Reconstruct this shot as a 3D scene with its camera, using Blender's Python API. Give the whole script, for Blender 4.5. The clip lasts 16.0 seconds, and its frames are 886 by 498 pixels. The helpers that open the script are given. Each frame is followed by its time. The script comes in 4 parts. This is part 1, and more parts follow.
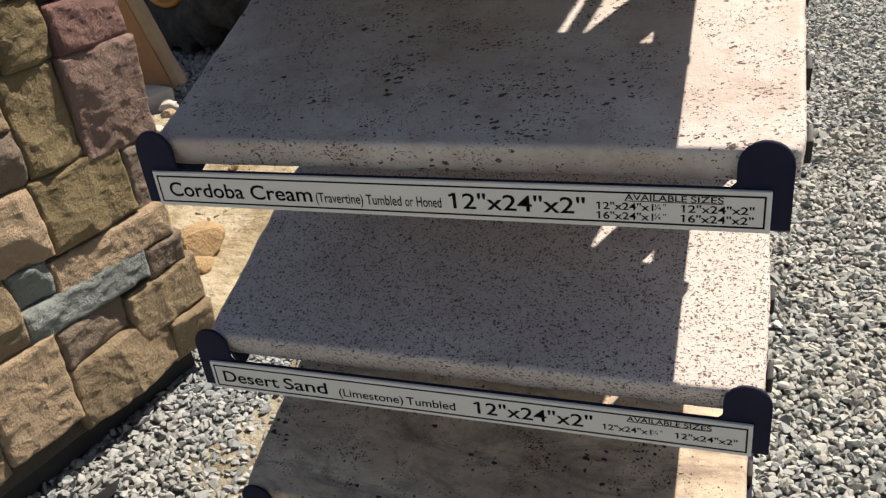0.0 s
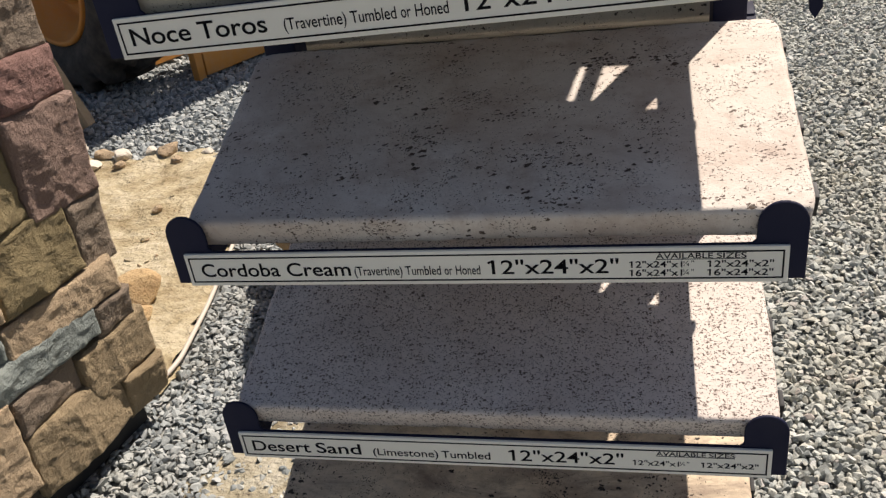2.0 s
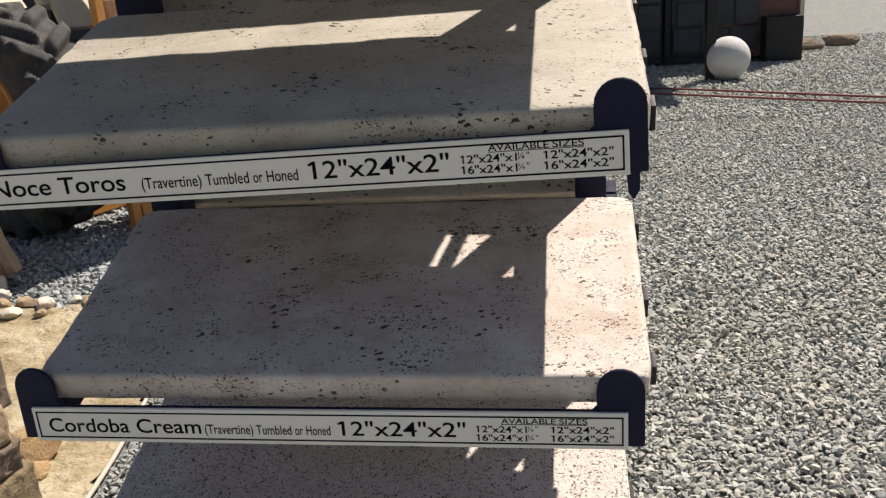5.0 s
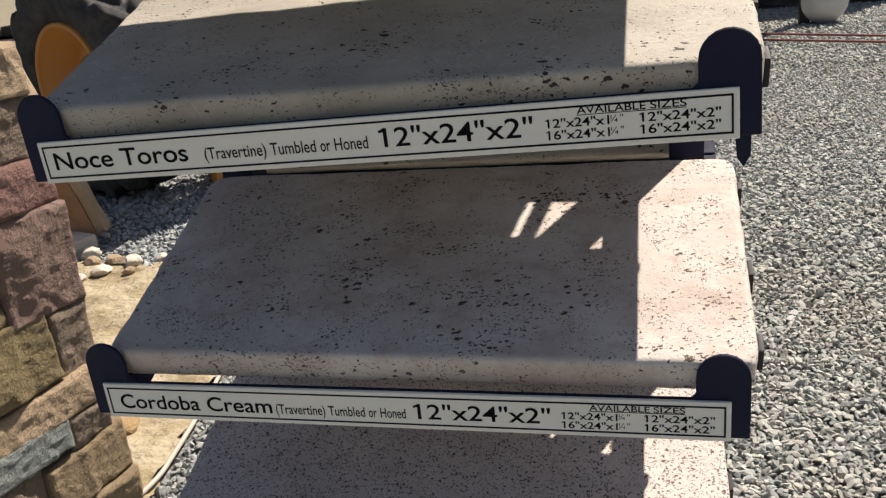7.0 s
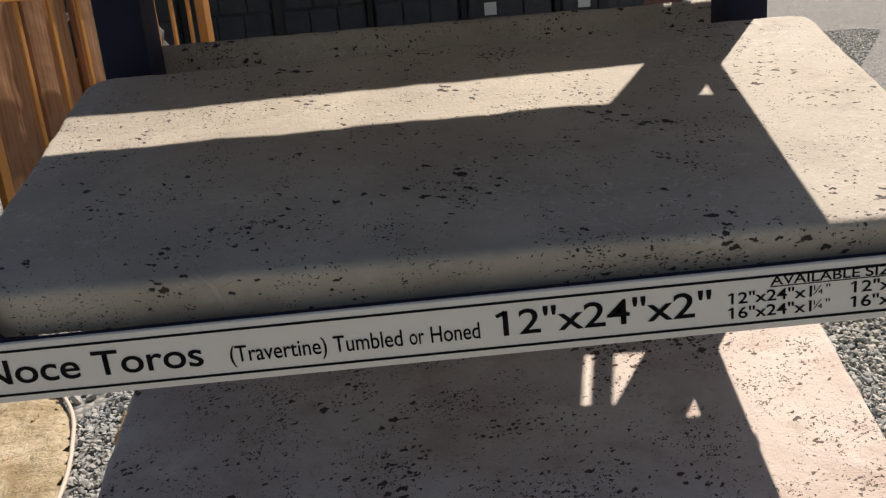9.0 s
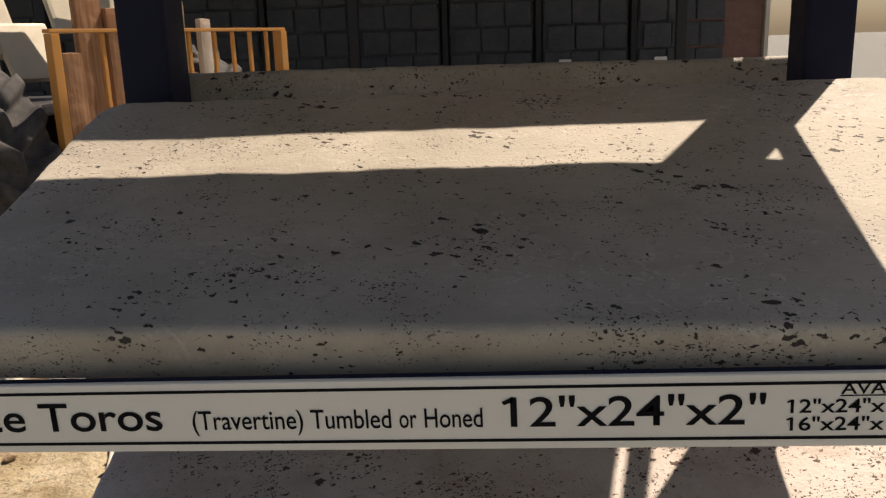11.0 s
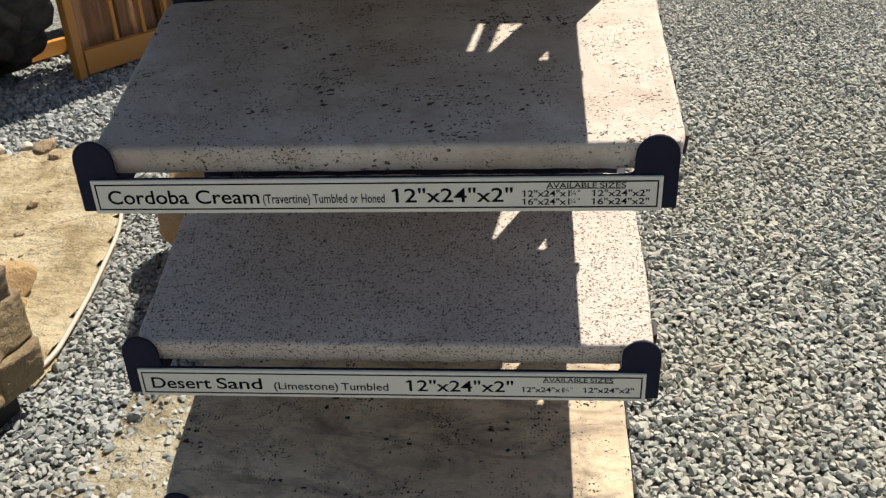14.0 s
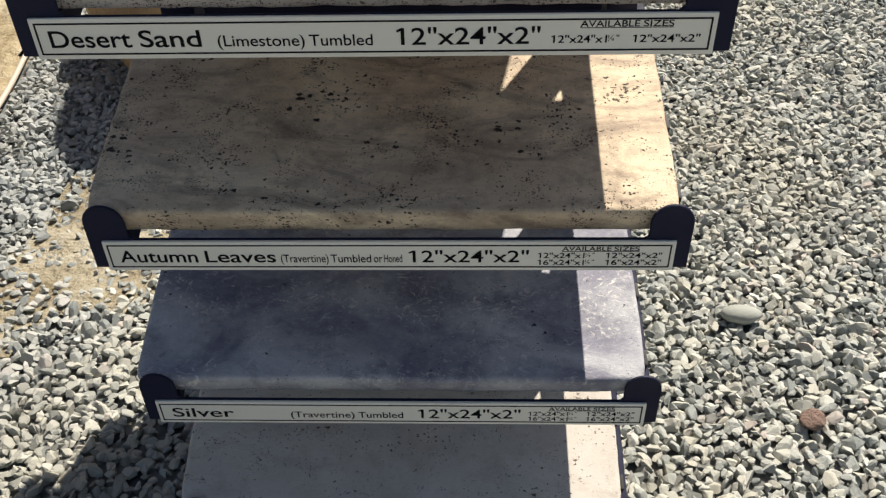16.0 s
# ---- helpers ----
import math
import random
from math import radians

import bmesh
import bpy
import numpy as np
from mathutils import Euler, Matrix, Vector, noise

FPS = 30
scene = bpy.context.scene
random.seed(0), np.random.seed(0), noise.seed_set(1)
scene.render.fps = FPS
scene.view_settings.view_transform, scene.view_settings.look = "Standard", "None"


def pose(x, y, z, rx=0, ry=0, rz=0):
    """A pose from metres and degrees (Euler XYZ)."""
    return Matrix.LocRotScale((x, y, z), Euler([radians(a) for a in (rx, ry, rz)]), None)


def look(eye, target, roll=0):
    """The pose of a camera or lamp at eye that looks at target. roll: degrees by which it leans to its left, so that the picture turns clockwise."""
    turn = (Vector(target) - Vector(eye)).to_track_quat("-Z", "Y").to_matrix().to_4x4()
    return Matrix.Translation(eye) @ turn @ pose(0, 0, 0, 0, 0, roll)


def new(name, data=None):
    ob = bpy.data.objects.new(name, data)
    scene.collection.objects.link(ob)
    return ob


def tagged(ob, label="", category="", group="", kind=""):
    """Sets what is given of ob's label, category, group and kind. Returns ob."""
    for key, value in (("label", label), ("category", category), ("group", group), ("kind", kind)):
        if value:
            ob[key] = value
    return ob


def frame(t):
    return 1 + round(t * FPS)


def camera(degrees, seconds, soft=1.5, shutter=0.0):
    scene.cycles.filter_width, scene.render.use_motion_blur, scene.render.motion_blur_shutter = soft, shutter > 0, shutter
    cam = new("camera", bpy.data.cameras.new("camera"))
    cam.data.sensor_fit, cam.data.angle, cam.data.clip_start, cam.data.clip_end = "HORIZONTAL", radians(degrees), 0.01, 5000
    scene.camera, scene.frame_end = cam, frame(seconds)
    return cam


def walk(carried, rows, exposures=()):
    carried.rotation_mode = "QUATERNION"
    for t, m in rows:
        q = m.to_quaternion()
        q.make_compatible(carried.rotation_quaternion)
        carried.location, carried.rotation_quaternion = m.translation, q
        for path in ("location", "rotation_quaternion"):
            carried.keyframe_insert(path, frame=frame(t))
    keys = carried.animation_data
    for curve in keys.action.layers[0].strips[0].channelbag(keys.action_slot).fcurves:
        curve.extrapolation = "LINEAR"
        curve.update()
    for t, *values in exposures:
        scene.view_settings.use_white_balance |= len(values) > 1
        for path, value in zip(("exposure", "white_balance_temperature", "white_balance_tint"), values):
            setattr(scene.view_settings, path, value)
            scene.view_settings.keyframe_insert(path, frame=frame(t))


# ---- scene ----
cam = camera(55.7, 16.0, soft=1.3)
PATH = [
    (0, (0.023, 0.025, 1.367), (-0.634, 1.658, 0.416), -7.3),
    (0.5, (0.03, 0.03, 1.369), (-0.622, 1.656, 0.403), -7.5),
    (1, (0.037, 0.01, 1.407), (-0.613, 1.631, 0.432), -7.5),
    (1.5, (-0.017, -0.012, 1.433), (-0.636, 1.624, 0.463), -7.6),
    (2, (-0.085, -0.02, 1.445), (-0.525, 1.686, 0.499), -7.9),
    (2.5, (-0.138, -0.007, 1.43), (-0.497, 1.759, 0.561), -8.9),
    (3, (-0.167, -0.014, 1.434), (-0.481, 1.789, 0.627), -8.0),
    (3.5, (-0.156, -0.044, 1.452), (-0.425, 1.834, 0.82), -6.6),
    (4, (-0.108, -0.042, 1.46), (-0.32, 1.866, 0.901), -5.2),
    (4.2, (-0.081, -0.032, 1.456), (-0.295, 1.874, 0.89), -4.8),
    (6.3, (0.053, -0.005, 1.441), (-0.435, 1.813, 0.765), -5.1),
    (6.5, (0.053, 0.008, 1.441), (-0.447, 1.821, 0.759), -5.4),
    (7, (-0.009, 0.042, 1.441), (-0.501, 1.85, 0.741), -6.2),
    (7.5, (-0.127, 0.107, 1.444), (-0.497, 1.949, 0.758), -6.8),
    (8, (-0.203, 0.158, 1.433), (-0.392, 2.018, 0.723), -6.9),
    (8.5, (-0.236, 0.17, 1.435), (-0.317, 2.045, 0.746), -6.2),
    (9, (-0.232, 0.215, 1.484), (-0.279, 2.12, 0.877), -4.9),
    (9.2, (-0.236, 0.243, 1.488), (-0.228, 2.176, 0.975), -3.2),
    (11.3, (-0.205, 0.285, 1.469), (-0.412, 2.214, 0.985), -2.0),
    (11.4, (-0.211, 0.277, 1.473), (-0.424, 2.192, 0.938), -2.3),
    (11.5, (-0.211, 0.269, 1.467), (-0.434, 2.176, 0.908), -2.7),
    (12, (-0.225, 0.218, 1.446), (-0.405, 2.109, 0.821), -3.5),
    (12.5, (-0.199, 0.154, 1.427), (-0.304, 2.022, 0.722), -3.0),
    (13, (-0.079, 0.091, 1.395), (-0.211, 1.906, 0.565), -1.3),
    (13.4, (-0.028, 0.045, 1.394), (-0.236, 1.815, 0.487), -1.5),
    (13.5, (-0.032, 0.023, 1.395), (-0.223, 1.792, 0.482), -1.5),
    (14, (-0.096, -0.111, 1.386), (-0.265, 1.66, 0.471), -2.6),
    (14.5, (-0.186, -0.243, 1.372), (-0.332, 1.5, 0.402), -4.5),
    (14.8, (-0.197, -0.249, 1.343), (-0.279, 1.465, 0.315), -3.4),
    (15, (-0.18, -0.234, 1.337), (-0.262, 1.471, 0.296), -2.7),
    (15.4, (-0.166, -0.165, 1.274), (-0.238, 1.538, 0.228), -2.3),
    (15.5, (-0.165, -0.144, 1.235), (-0.235, 1.55, 0.174), -2.4),
    (16, (-0.155, -0.015, 1.104), (-0.222, 1.573, -0.11), -1.5),
]
EXPO = [(0.0, 0.47, 6850, 15), (7.0, 0.48, 6800, 15), (8.5, 0.42, 6950, 18), (9.0, 0.29, 7000, 18), (11.5, 0.38, 7700, 19),
        (12.5, 0.25, 7600, 16), (13.5, 0.40, 6950, 10), (14.5, 0.50, 6950, 10), (15.5, 0.60, 6900, 10), (16.0, 0.54, 6850, 11)]
walk(cam, [(t, look(eye, target, roll)) for t, eye, target, roll in PATH], EXPO)

# ---------------------------------------------------------------- light
SUN_A, SUN_B = 0.387, 0.566            # run towards the sun, east and north, for one metre of rise
sun = new("sun", bpy.data.lights.new("sun", "SUN"))
sun.data.energy, sun.data.angle, sun.data.color = 5.0, radians(0.55), (1.0, 0.95, 0.86)
sun.matrix_world = look((SUN_A * 20, SUN_B * 20, 20), (0, 0, 0))
world = bpy.data.worlds.new("sky")
scene.world = world
world.use_nodes = True
wt = world.node_tree
wt.nodes.clear()
sky = wt.nodes.new("ShaderNodeTexSky")
sky.sky_type, sky.sun_disc = "NISHITA", False
sky.sun_elevation, sky.sun_rotation = math.atan2(1, math.hypot(SUN_A, SUN_B)), math.atan2(SUN_A, SUN_B)
sky.air_density, sky.dust_density = 1.0, 1.4
bg = wt.nodes.new("ShaderNodeBackground")
bg.inputs["Strength"].default_value = 0.048
out = wt.nodes.new("ShaderNodeOutputWorld")
wt.links.new(sky.outputs[0], bg.inputs[0])
wt.links.new(bg.outputs[0], out.inputs[0])


# ---------------------------------------------------------------- materials
class Mat:
    """A node material with short calls for the nodes that are used again and again."""

    def __init__(self, name, rough=0.8, metal=0.0):
        self.m = bpy.data.materials.new(name)
        self.m.use_nodes = True
        self.t = self.m.node_tree
        self.b = self.t.nodes["Principled BSDF"]
        self.b.inputs["Roughness"].default_value = rough
        self.b.inputs["Metallic"].default_value = metal
        self.co = self.t.nodes.new("ShaderNodeTexCoord").outputs["Object"]
        self.geo = None

    def put(self, socket, v):
        if isinstance(v, bpy.types.NodeSocket):
            self.t.links.new(v, socket)
        elif isinstance(v, (tuple, list)) and len(v) == 3 and socket.type == "RGBA":
            socket.default_value = (*v, 1)
        else:
            socket.default_value = v

    def scaled(self, s, shift=None):
        n = self.t.nodes.new("ShaderNodeMapping")
        self.put(n.inputs["Vector"], self.co)
        n.inputs["Scale"].default_value = s if isinstance(s, tuple) else (s, s, s)
        if shift is not None:
            n.inputs["Location"].default_value = shift
        return n.outputs[0]

    def noise(self, s, detail=4.0, rough=0.55, shift=None, warp=0.0):
        n = self.t.nodes.new("ShaderNodeTexNoise")
        n.inputs["Scale"].default_value = 1.0
        n.inputs["Detail"].default_value, n.inputs["Roughness"].default_value = detail, rough
        n.inputs["Distortion"].default_value = warp
        self.put(n.inputs["Vector"], self.scaled(s, shift))
        return n.outputs["Fac"]

    def cells(self, s, shift=None, feature="F1", rnd=1.0, warp=0.0, turn=0.0):
        n = self.t.nodes.new("ShaderNodeTexVoronoi")
        co = self.co
        if warp:
            w = self.t.nodes.new("ShaderNodeTexNoise")
            w.inputs["Scale"].default_value, w.inputs["Detail"].default_value = 240.0, 3.0
            self.put(w.inputs["Vector"], co)
            q = self.t.nodes.new("ShaderNodeVectorMath")
            q.operation = "MULTIPLY_ADD"
            self.put(q.inputs[0], w.outputs["Color"])
            q.inputs[1].default_value = (warp, warp, warp)
            self.put(q.inputs[2], co)
            self.co = q.outputs[0]
        if turn:
            q = self.t.nodes.new("ShaderNodeMapping")
            self.put(q.inputs["Vector"], self.co)
            q.inputs["Rotation"].default_value = (0, 0, radians(turn))
            self.co = q.outputs[0]
        n.feature = feature
        n.inputs["Scale"].default_value = 1.0
        n.inputs["Randomness"].default_value = rnd
        self.put(n.inputs["Vector"], self.scaled(s, shift))
        self.co = co
        return n.outputs["Distance"], n.outputs.get("Color")

    def math(self, op, a, b=0.0):
        n = self.t.nodes.new("ShaderNodeMath")
        n.operation = op
        self.put(n.inputs[0], a)
        self.put(n.inputs[1], b)
        return n.outputs[0]

    def span(self, v, a, b, c=0.0, d=1.0):
        n = self.t.nodes.new("ShaderNodeMapRange")
        for k, q in zip(range(5), (v, a, b, c, d)):
            self.put(n.inputs[k], q)
        return n.outputs[0]

    def mix(self, f, a, b, how="MIX"):
        n = self.t.nodes.new("ShaderNodeMix")
        n.data_type, n.blend_type = "RGBA", how
        self.put(n.inputs[0], f)
        self.put(n.inputs[6], a)
        self.put(n.inputs[7], b)
        return n.outputs[2]

    def ramp(self, f, stops):
        n = self.t.nodes.new("ShaderNodeValToRGB")
        e = n.color_ramp.elements
        while len(e) < len(stops):
            e.new(0.5)
        for q, (p, c) in zip(e, stops):
            q.position, q.color = p, (*c, 1)
        self.put(n.inputs[0], f)
        return n.outputs[0]

    def island(self):
        return self.t.nodes.new("ShaderNodeNewGeometry").outputs["Random Per Island"]

    def chance(self):
        return self.t.nodes.new("ShaderNodeObjectInfo").outputs["Random"]

    def colour(self, c):
        self.put(self.b.inputs["Base Color"], c)
        return self

    def rough(self, r):
        self.put(self.b.inputs["Roughness"], r)
        return self

    def bump(self, h, depth, strength=1.0):
        n = self.t.nodes.new("ShaderNodeBump")
        n.inputs["Distance"].default_value, n.inputs["Strength"].default_value = depth, strength
        self.put(n.inputs["Height"], h)
        if self.b.inputs["Normal"].is_linked:
            self.put(n.inputs["Normal"], self.b.inputs["Normal"].links[0].from_socket)
        self.put(self.b.inputs["Normal"], n.outputs[0])
        return self


def travertine(name, light, dark, stain, pit, shift, fine=1.0, coarse=1.0, bands=0.0, cluster=0.5, pale=0.0, grain=1.35, turn=0.0, draw=1.0):
    """Filled and tumbled coping stone: cloudy colour, stains, and pits in clusters, drawn out along the bedding."""
    m = Mat(name, 0.72)
    cloud = m.noise((7, 10, 7), 6, 0.62, shift, 0.6)
    col = m.ramp(cloud, [(0.36, dark), (0.62, light)])
    if bands:
        wave = m.noise((6, 17, 17), 6, 0.65, shift, 2.2)
        col = m.mix(m.span(wave, 0.46, 0.70, 0, bands), col, stain)
    blot = m.noise((16, 22, 16), 5, 0.7, (shift[0] + 3, 1, 2))
    col = m.mix(m.span(blot, 0.50, 0.70, 0, 0.70), col, stain)
    fleck = m.noise((55, 75, 55), 5, 0.75, (shift[1], 4, shift[0]), 0.8)
    col = m.mix(m.span(fleck, 0.55, 0.72, 0, 0.45), col, stain)
    col = m.mix(m.span(fleck, 0.44, 0.30, 0, 0.35), col, light)
    grit = m.noise(420, 2, 0.6)
    col = m.mix(m.span(grit, 0.3, 0.7, 0, 0.20), col, dark)
    if pale:
        scr = m.noise((60, 90, 60), 4, 0.8, shift, 2.0)
        near = m.noise((9, 9, 9), 3, 0.6, (5, shift[0], 1))
        col = m.mix(m.math("MULTIPLY", m.span(scr, 0.545, 0.63, 0, pale), m.span(near, 0.42, 0.6)), col, (0.78, 0.75, 0.70))
    total = None
    for size, amount, k, stretch in ((95.0, 0.34 * coarse, 0, 0.58), (190.0, 0.42 * fine, 1, 0.66), (330.0, 0.44 * fine, 2, 0.8)):
        sh = (shift[0] * 1.7 + k * 5, shift[1] + k * 3.1, k)
        d, c = m.cells((size * stretch * draw * grain, size * grain, size * grain), sh, warp=0.007, turn=turn)
        where = m.span(m.noise((11 + 5 * k, 14 + 5 * k, 12), 3, 0.6, sh), cluster - 0.08, cluster + 0.22)
        grey = m.t.nodes.new("ShaderNodeSeparateColor")
        m.put(grey.inputs[0], c)
        lot = m.span(grey.outputs[0], 0.30, 0.95)
        r = m.math("MULTIPLY", m.math("MULTIPLY", where, lot), amount)
        hole = m.span(m.math("SUBTRACT", r, d), 0.0, 0.05)
        total = hole if total is None else m.math("MAXIMUM", total, hole)
    crack = m.span(m.noise((75, 210, 160), 4, 0.7, (shift[1], shift[0], 3), 1.2), 0.655, 0.70)
    crack = m.math("MULTIPLY", crack, m.span(m.noise((12, 15, 12), 3, 0.6, (shift[1] + 9, 2, 0)), cluster, cluster + 0.16))
    total = m.math("MAXIMUM", total, m.math("MULTIPLY", crack, 0.85))
    col = m.mix(total, col, pit)
    m.colour(col)
    m.rough(m.span(cloud, 0.2, 0.8, 0.6, 0.85))
    m.bump(m.math("SUBTRACT", m.math("MULTIPLY", grit, 0.12), total), 0.004, 0.9)
    m.bump(cloud, 0.006, 0.35)
    return m.m


STONE = {
    "dune": travertine("travertine dune", (0.60, 0.54, 0.46), (0.46, 0.40, 0.33), (0.36, 0.29, 0.22), (0.09, 0.07, 0.05), (1.3, 7.1, 0)),
    "noce": travertine("travertine walnut", (0.53, 0.485, 0.40), (0.42, 0.38, 0.31), (0.36, 0.32, 0.26), (0.045, 0.035, 0.03), (4.2, 1.4, 0),
                       fine=1.2, coarse=1.4, cluster=0.455, pale=0.35, grain=2.0, turn=22, draw=0.7),
    "cream": travertine("travertine cream", (0.74, 0.67, 0.60), (0.58, 0.49, 0.42), (0.45, 0.33, 0.26), (0.11, 0.075, 0.055), (8.9, 3.3, 0),
                        fine=1.35, coarse=1.3, cluster=0.43, grain=1.9, turn=-18, draw=0.8),
    "sand": travertine("limestone sand", (0.80, 0.71, 0.64), (0.68, 0.585, 0.52), (0.58, 0.495, 0.435), (0.16, 0.115, 0.092), (2.7, 9.6, 0),
                       fine=1.12, coarse=0.55, cluster=0.20, grain=1.95),
    "leaves": travertine("travertine leaves", (0.84, 0.70, 0.50), (0.60, 0.46, 0.32), (0.27, 0.20, 0.15), (0.05, 0.035, 0.025), (6.1, 5.2, 0),
                         fine=1.6, coarse=1.5, bands=1.0, cluster=0.475, grain=1.7),
    "silver": travertine("travertine silver", (0.57, 0.58, 0.595), (0.22, 0.22, 0.28), (0.11, 0.11, 0.155), (0.035, 0.035, 0.045), (3.8, 2.2, 0),
                         fine=0.9, coarse=1.0, cluster=0.50, pale=0.9, grain=1.5),
    "white": travertine("travertine ivory", (0.68, 0.635, 0.57), (0.55, 0.505, 0.45), (0.46, 0.395, 0.33), (0.12, 0.09, 0.07), (7.5, 8.8, 0),
                        fine=1.1, coarse=1.1, cluster=0.47, grain=1.6),
}


def painted(name, c, rough=0.45, wear=None, dust=0.12, sheen=0.5):
    """Paint on steel with a little dust, orange peel and rubbed spots."""
    m = Mat(name, rough)
    m.b.inputs["Specular IOR Level"].default_value = sheen
    n = m.noise(18, 5, 0.65)
    col = m.mix(m.span(n, 0.4, 0.75, 0, dust), c, (0.42, 0.38, 0.32))
    if wear:
        col = m.mix(m.span(m.noise(55, 4, 0.75), 0.66, 0.74), col, wear)
    m.colour(col).rough(m.span(n, 0.3, 0.7, rough - 0.08, rough + 0.18))
    m.bump(m.noise(350, 2, 0.5), 0.0004, 0.4)
    return m.m


NAVY = painted("navy powder coat", (0.007, 0.009, 0.034), 0.6, dust=0.012, sheen=0.3)
ORANGE = painted("orange machine paint", (0.62, 0.27, 0.05), 0.5, (0.20, 0.10, 0.05), 0.22)
BEIGE = painted("beige machine paint", (0.62, 0.56, 0.42), 0.5, dust=0.25)
BLACK = painted("black steel", (0.010, 0.010, 0.012), 0.6, dust=0.05)
SIGN = painted("cream sign sheet", (0.94, 0.90, 0.79), 0.4, dust=0.015)
INK = painted("black sign print", (0.009, 0.008, 0.009), 0.6, dust=0.0, sheen=0.1)
TAG = painted("white tag", (0.78, 0.78, 0.76), 0.5)
HOSE = painted("faded red hose", (0.23, 0.06, 0.05), 0.5, dust=0.3)
EDGING = painted("pale plastic edging", (0.52, 0.46, 0.39), 0.6, dust=0.35)


def plank_mat():
    """Sawn brown slab with its layers running upright."""
    m = Mat("brown sawn layers", 0.75)
    n = m.noise((40, 40, 1.6), 5, 0.65, None, 0.6)
    col = m.ramp(n, [(0.32, (0.20, 0.095, 0.045)), (0.52, (0.36, 0.185, 0.09)), (0.70, (0.47, 0.27, 0.15))])
    col = m.mix(m.span(m.noise(6, 4, 0.6), 0.5, 0.75, 0, 0.4), col, (0.50, 0.33, 0.20))
    m.colour(m.mix(m.span(m.chance(), 0, 1, 0, 0.35), col, (0.24, 0.12, 0.06)))
    return m.bump(n, 0.004, 0.5).m


def rubber_mat():
    m = Mat("dusty black rubber", 0.85)
    n = m.noise(9, 6, 0.7)
    m.colour(m.ramp(n, [(0.35, (0.020, 0.021, 0.024)), (0.75, (0.10, 0.092, 0.082))]))
    return m.bump(m.noise(70, 4, 0.7), 0.004, 0.6).m


def gravel_mat():
    m = Mat("crushed gravel", 0.82)
    r = m.island()
    col = m.ramp(r, [(0.0, (0.17, 0.19, 0.19)), (0.16, (0.27, 0.29, 0.28)), (0.40, (0.40, 0.415, 0.385)), (0.66, (0.46, 0.465, 0.415)),
                     (0.84, (0.42, 0.405, 0.345)), (0.95, (0.57, 0.575, 0.54)), (1.0, (0.36, 0.31, 0.28))])
    n = m.noise(70, 5, 0.65)
    col = m.mix(m.span(n, 0.35, 0.75, 0, 0.22), col, (0.47, 0.475, 0.43))
    # a bluer, newer load of stones lies along the edging and round the pillar
    xyz = m.t.nodes.new("ShaderNodeSeparateXYZ")
    m.put(xyz.inputs[0], m.co)
    load = m.math("ADD", m.math("ADD", xyz.outputs[0], m.math("MULTIPLY", xyz.outputs[1], 0.10)), m.math("MULTIPLY", m.noise(2.6, 4, 0.6), 0.5))
    col = m.mix(m.span(load, -0.72, -0.44, 0.75, 0.0), col, m.mix(r, (0.155, 0.18, 0.195), (0.40, 0.42, 0.42)))
    wide = m.noise((1.1, 0.7, 1), 5, 0.65, (2, 5, 0))
    col = m.mix(m.span(wide, 0.50, 0.66, 0, 0.45), col, (0.37, 0.345, 0.27))
    m.colour(col)
    return m.bump(m.noise(210, 4, 0.7), 0.003, 0.6).m


def gravel_bed_mat():
    """The gravel where it is seen only from far: cells the size of the stones, sunk joints with gap shade in the
    colour, and trodden, dusty areas.
    """
    m = Mat("gravel bed", 0.9)
    d, c = m.cells((34, 34, 34))
    grey = m.t.nodes.new("ShaderNodeSeparateColor")
    m.put(grey.inputs[0], c)
    # tones darkened to stand in for the shade stones cast on each other
    col = m.ramp(grey.outputs[0], [(0.0, (0.10, 0.11, 0.11)), (0.3, (0.20, 0.215, 0.21)), (0.65, (0.28, 0.285, 0.265)), (1.0, (0.36, 0.355, 0.33))])
    col = m.mix(m.span(d, 0.45, 0.8, 0, 0.6), col, (0.06, 0.058, 0.052))
    wide = m.noise((0.55, 0.55, 1), 6, 0.62)
    col = m.mix(m.span(wide, 0.52, 0.75, 0, 0.55), col, (0.29, 0.275, 0.23))
    streak = m.noise((0.35, 1.3, 1), 6, 0.68, (3, 7, 0), 0.7)
    col = m.mix(m.span(streak, 0.50, 0.70, 0, 0.50), col, (0.20, 0.20, 0.185))
    m.colour(col)
    m.bump(m.span(d, 0.0, 0.7, 1, 0), 0.014, 1.0)
    return m.m


def sand_mat(name, k=(1.0, 1.0, 1.0)):
    m = Mat(name, 0.95)
    a, b = m.noise(3.2, 7, 0.7, None, 0.8), m.noise(22, 7, 0.75)
    col = m.ramp(a, [(0.38, (0.27, 0.205, 0.11)), (0.49, (0.41, 0.335, 0.205)), (0.61, (0.53, 0.455, 0.315))])
    col = m.mix(m.span(b, 0.52, 0.70, 0, 0.55), col, (0.56, 0.485, 0.365))
    col = m.mix(m.span(m.noise(48, 4, 0.7), 0.60, 0.68, 0, 0.75), col, (0.18, 0.135, 0.085))
    m.colour(m.mix(1.0, col, k, "MULTIPLY"))
    m.bump(m.noise(8, 5, 0.6), 0.08, 0.8)
    m.bump(b, 0.025, 0.7)
    return m.bump(m.noise(90, 4, 0.7), 0.004, 0.5).m


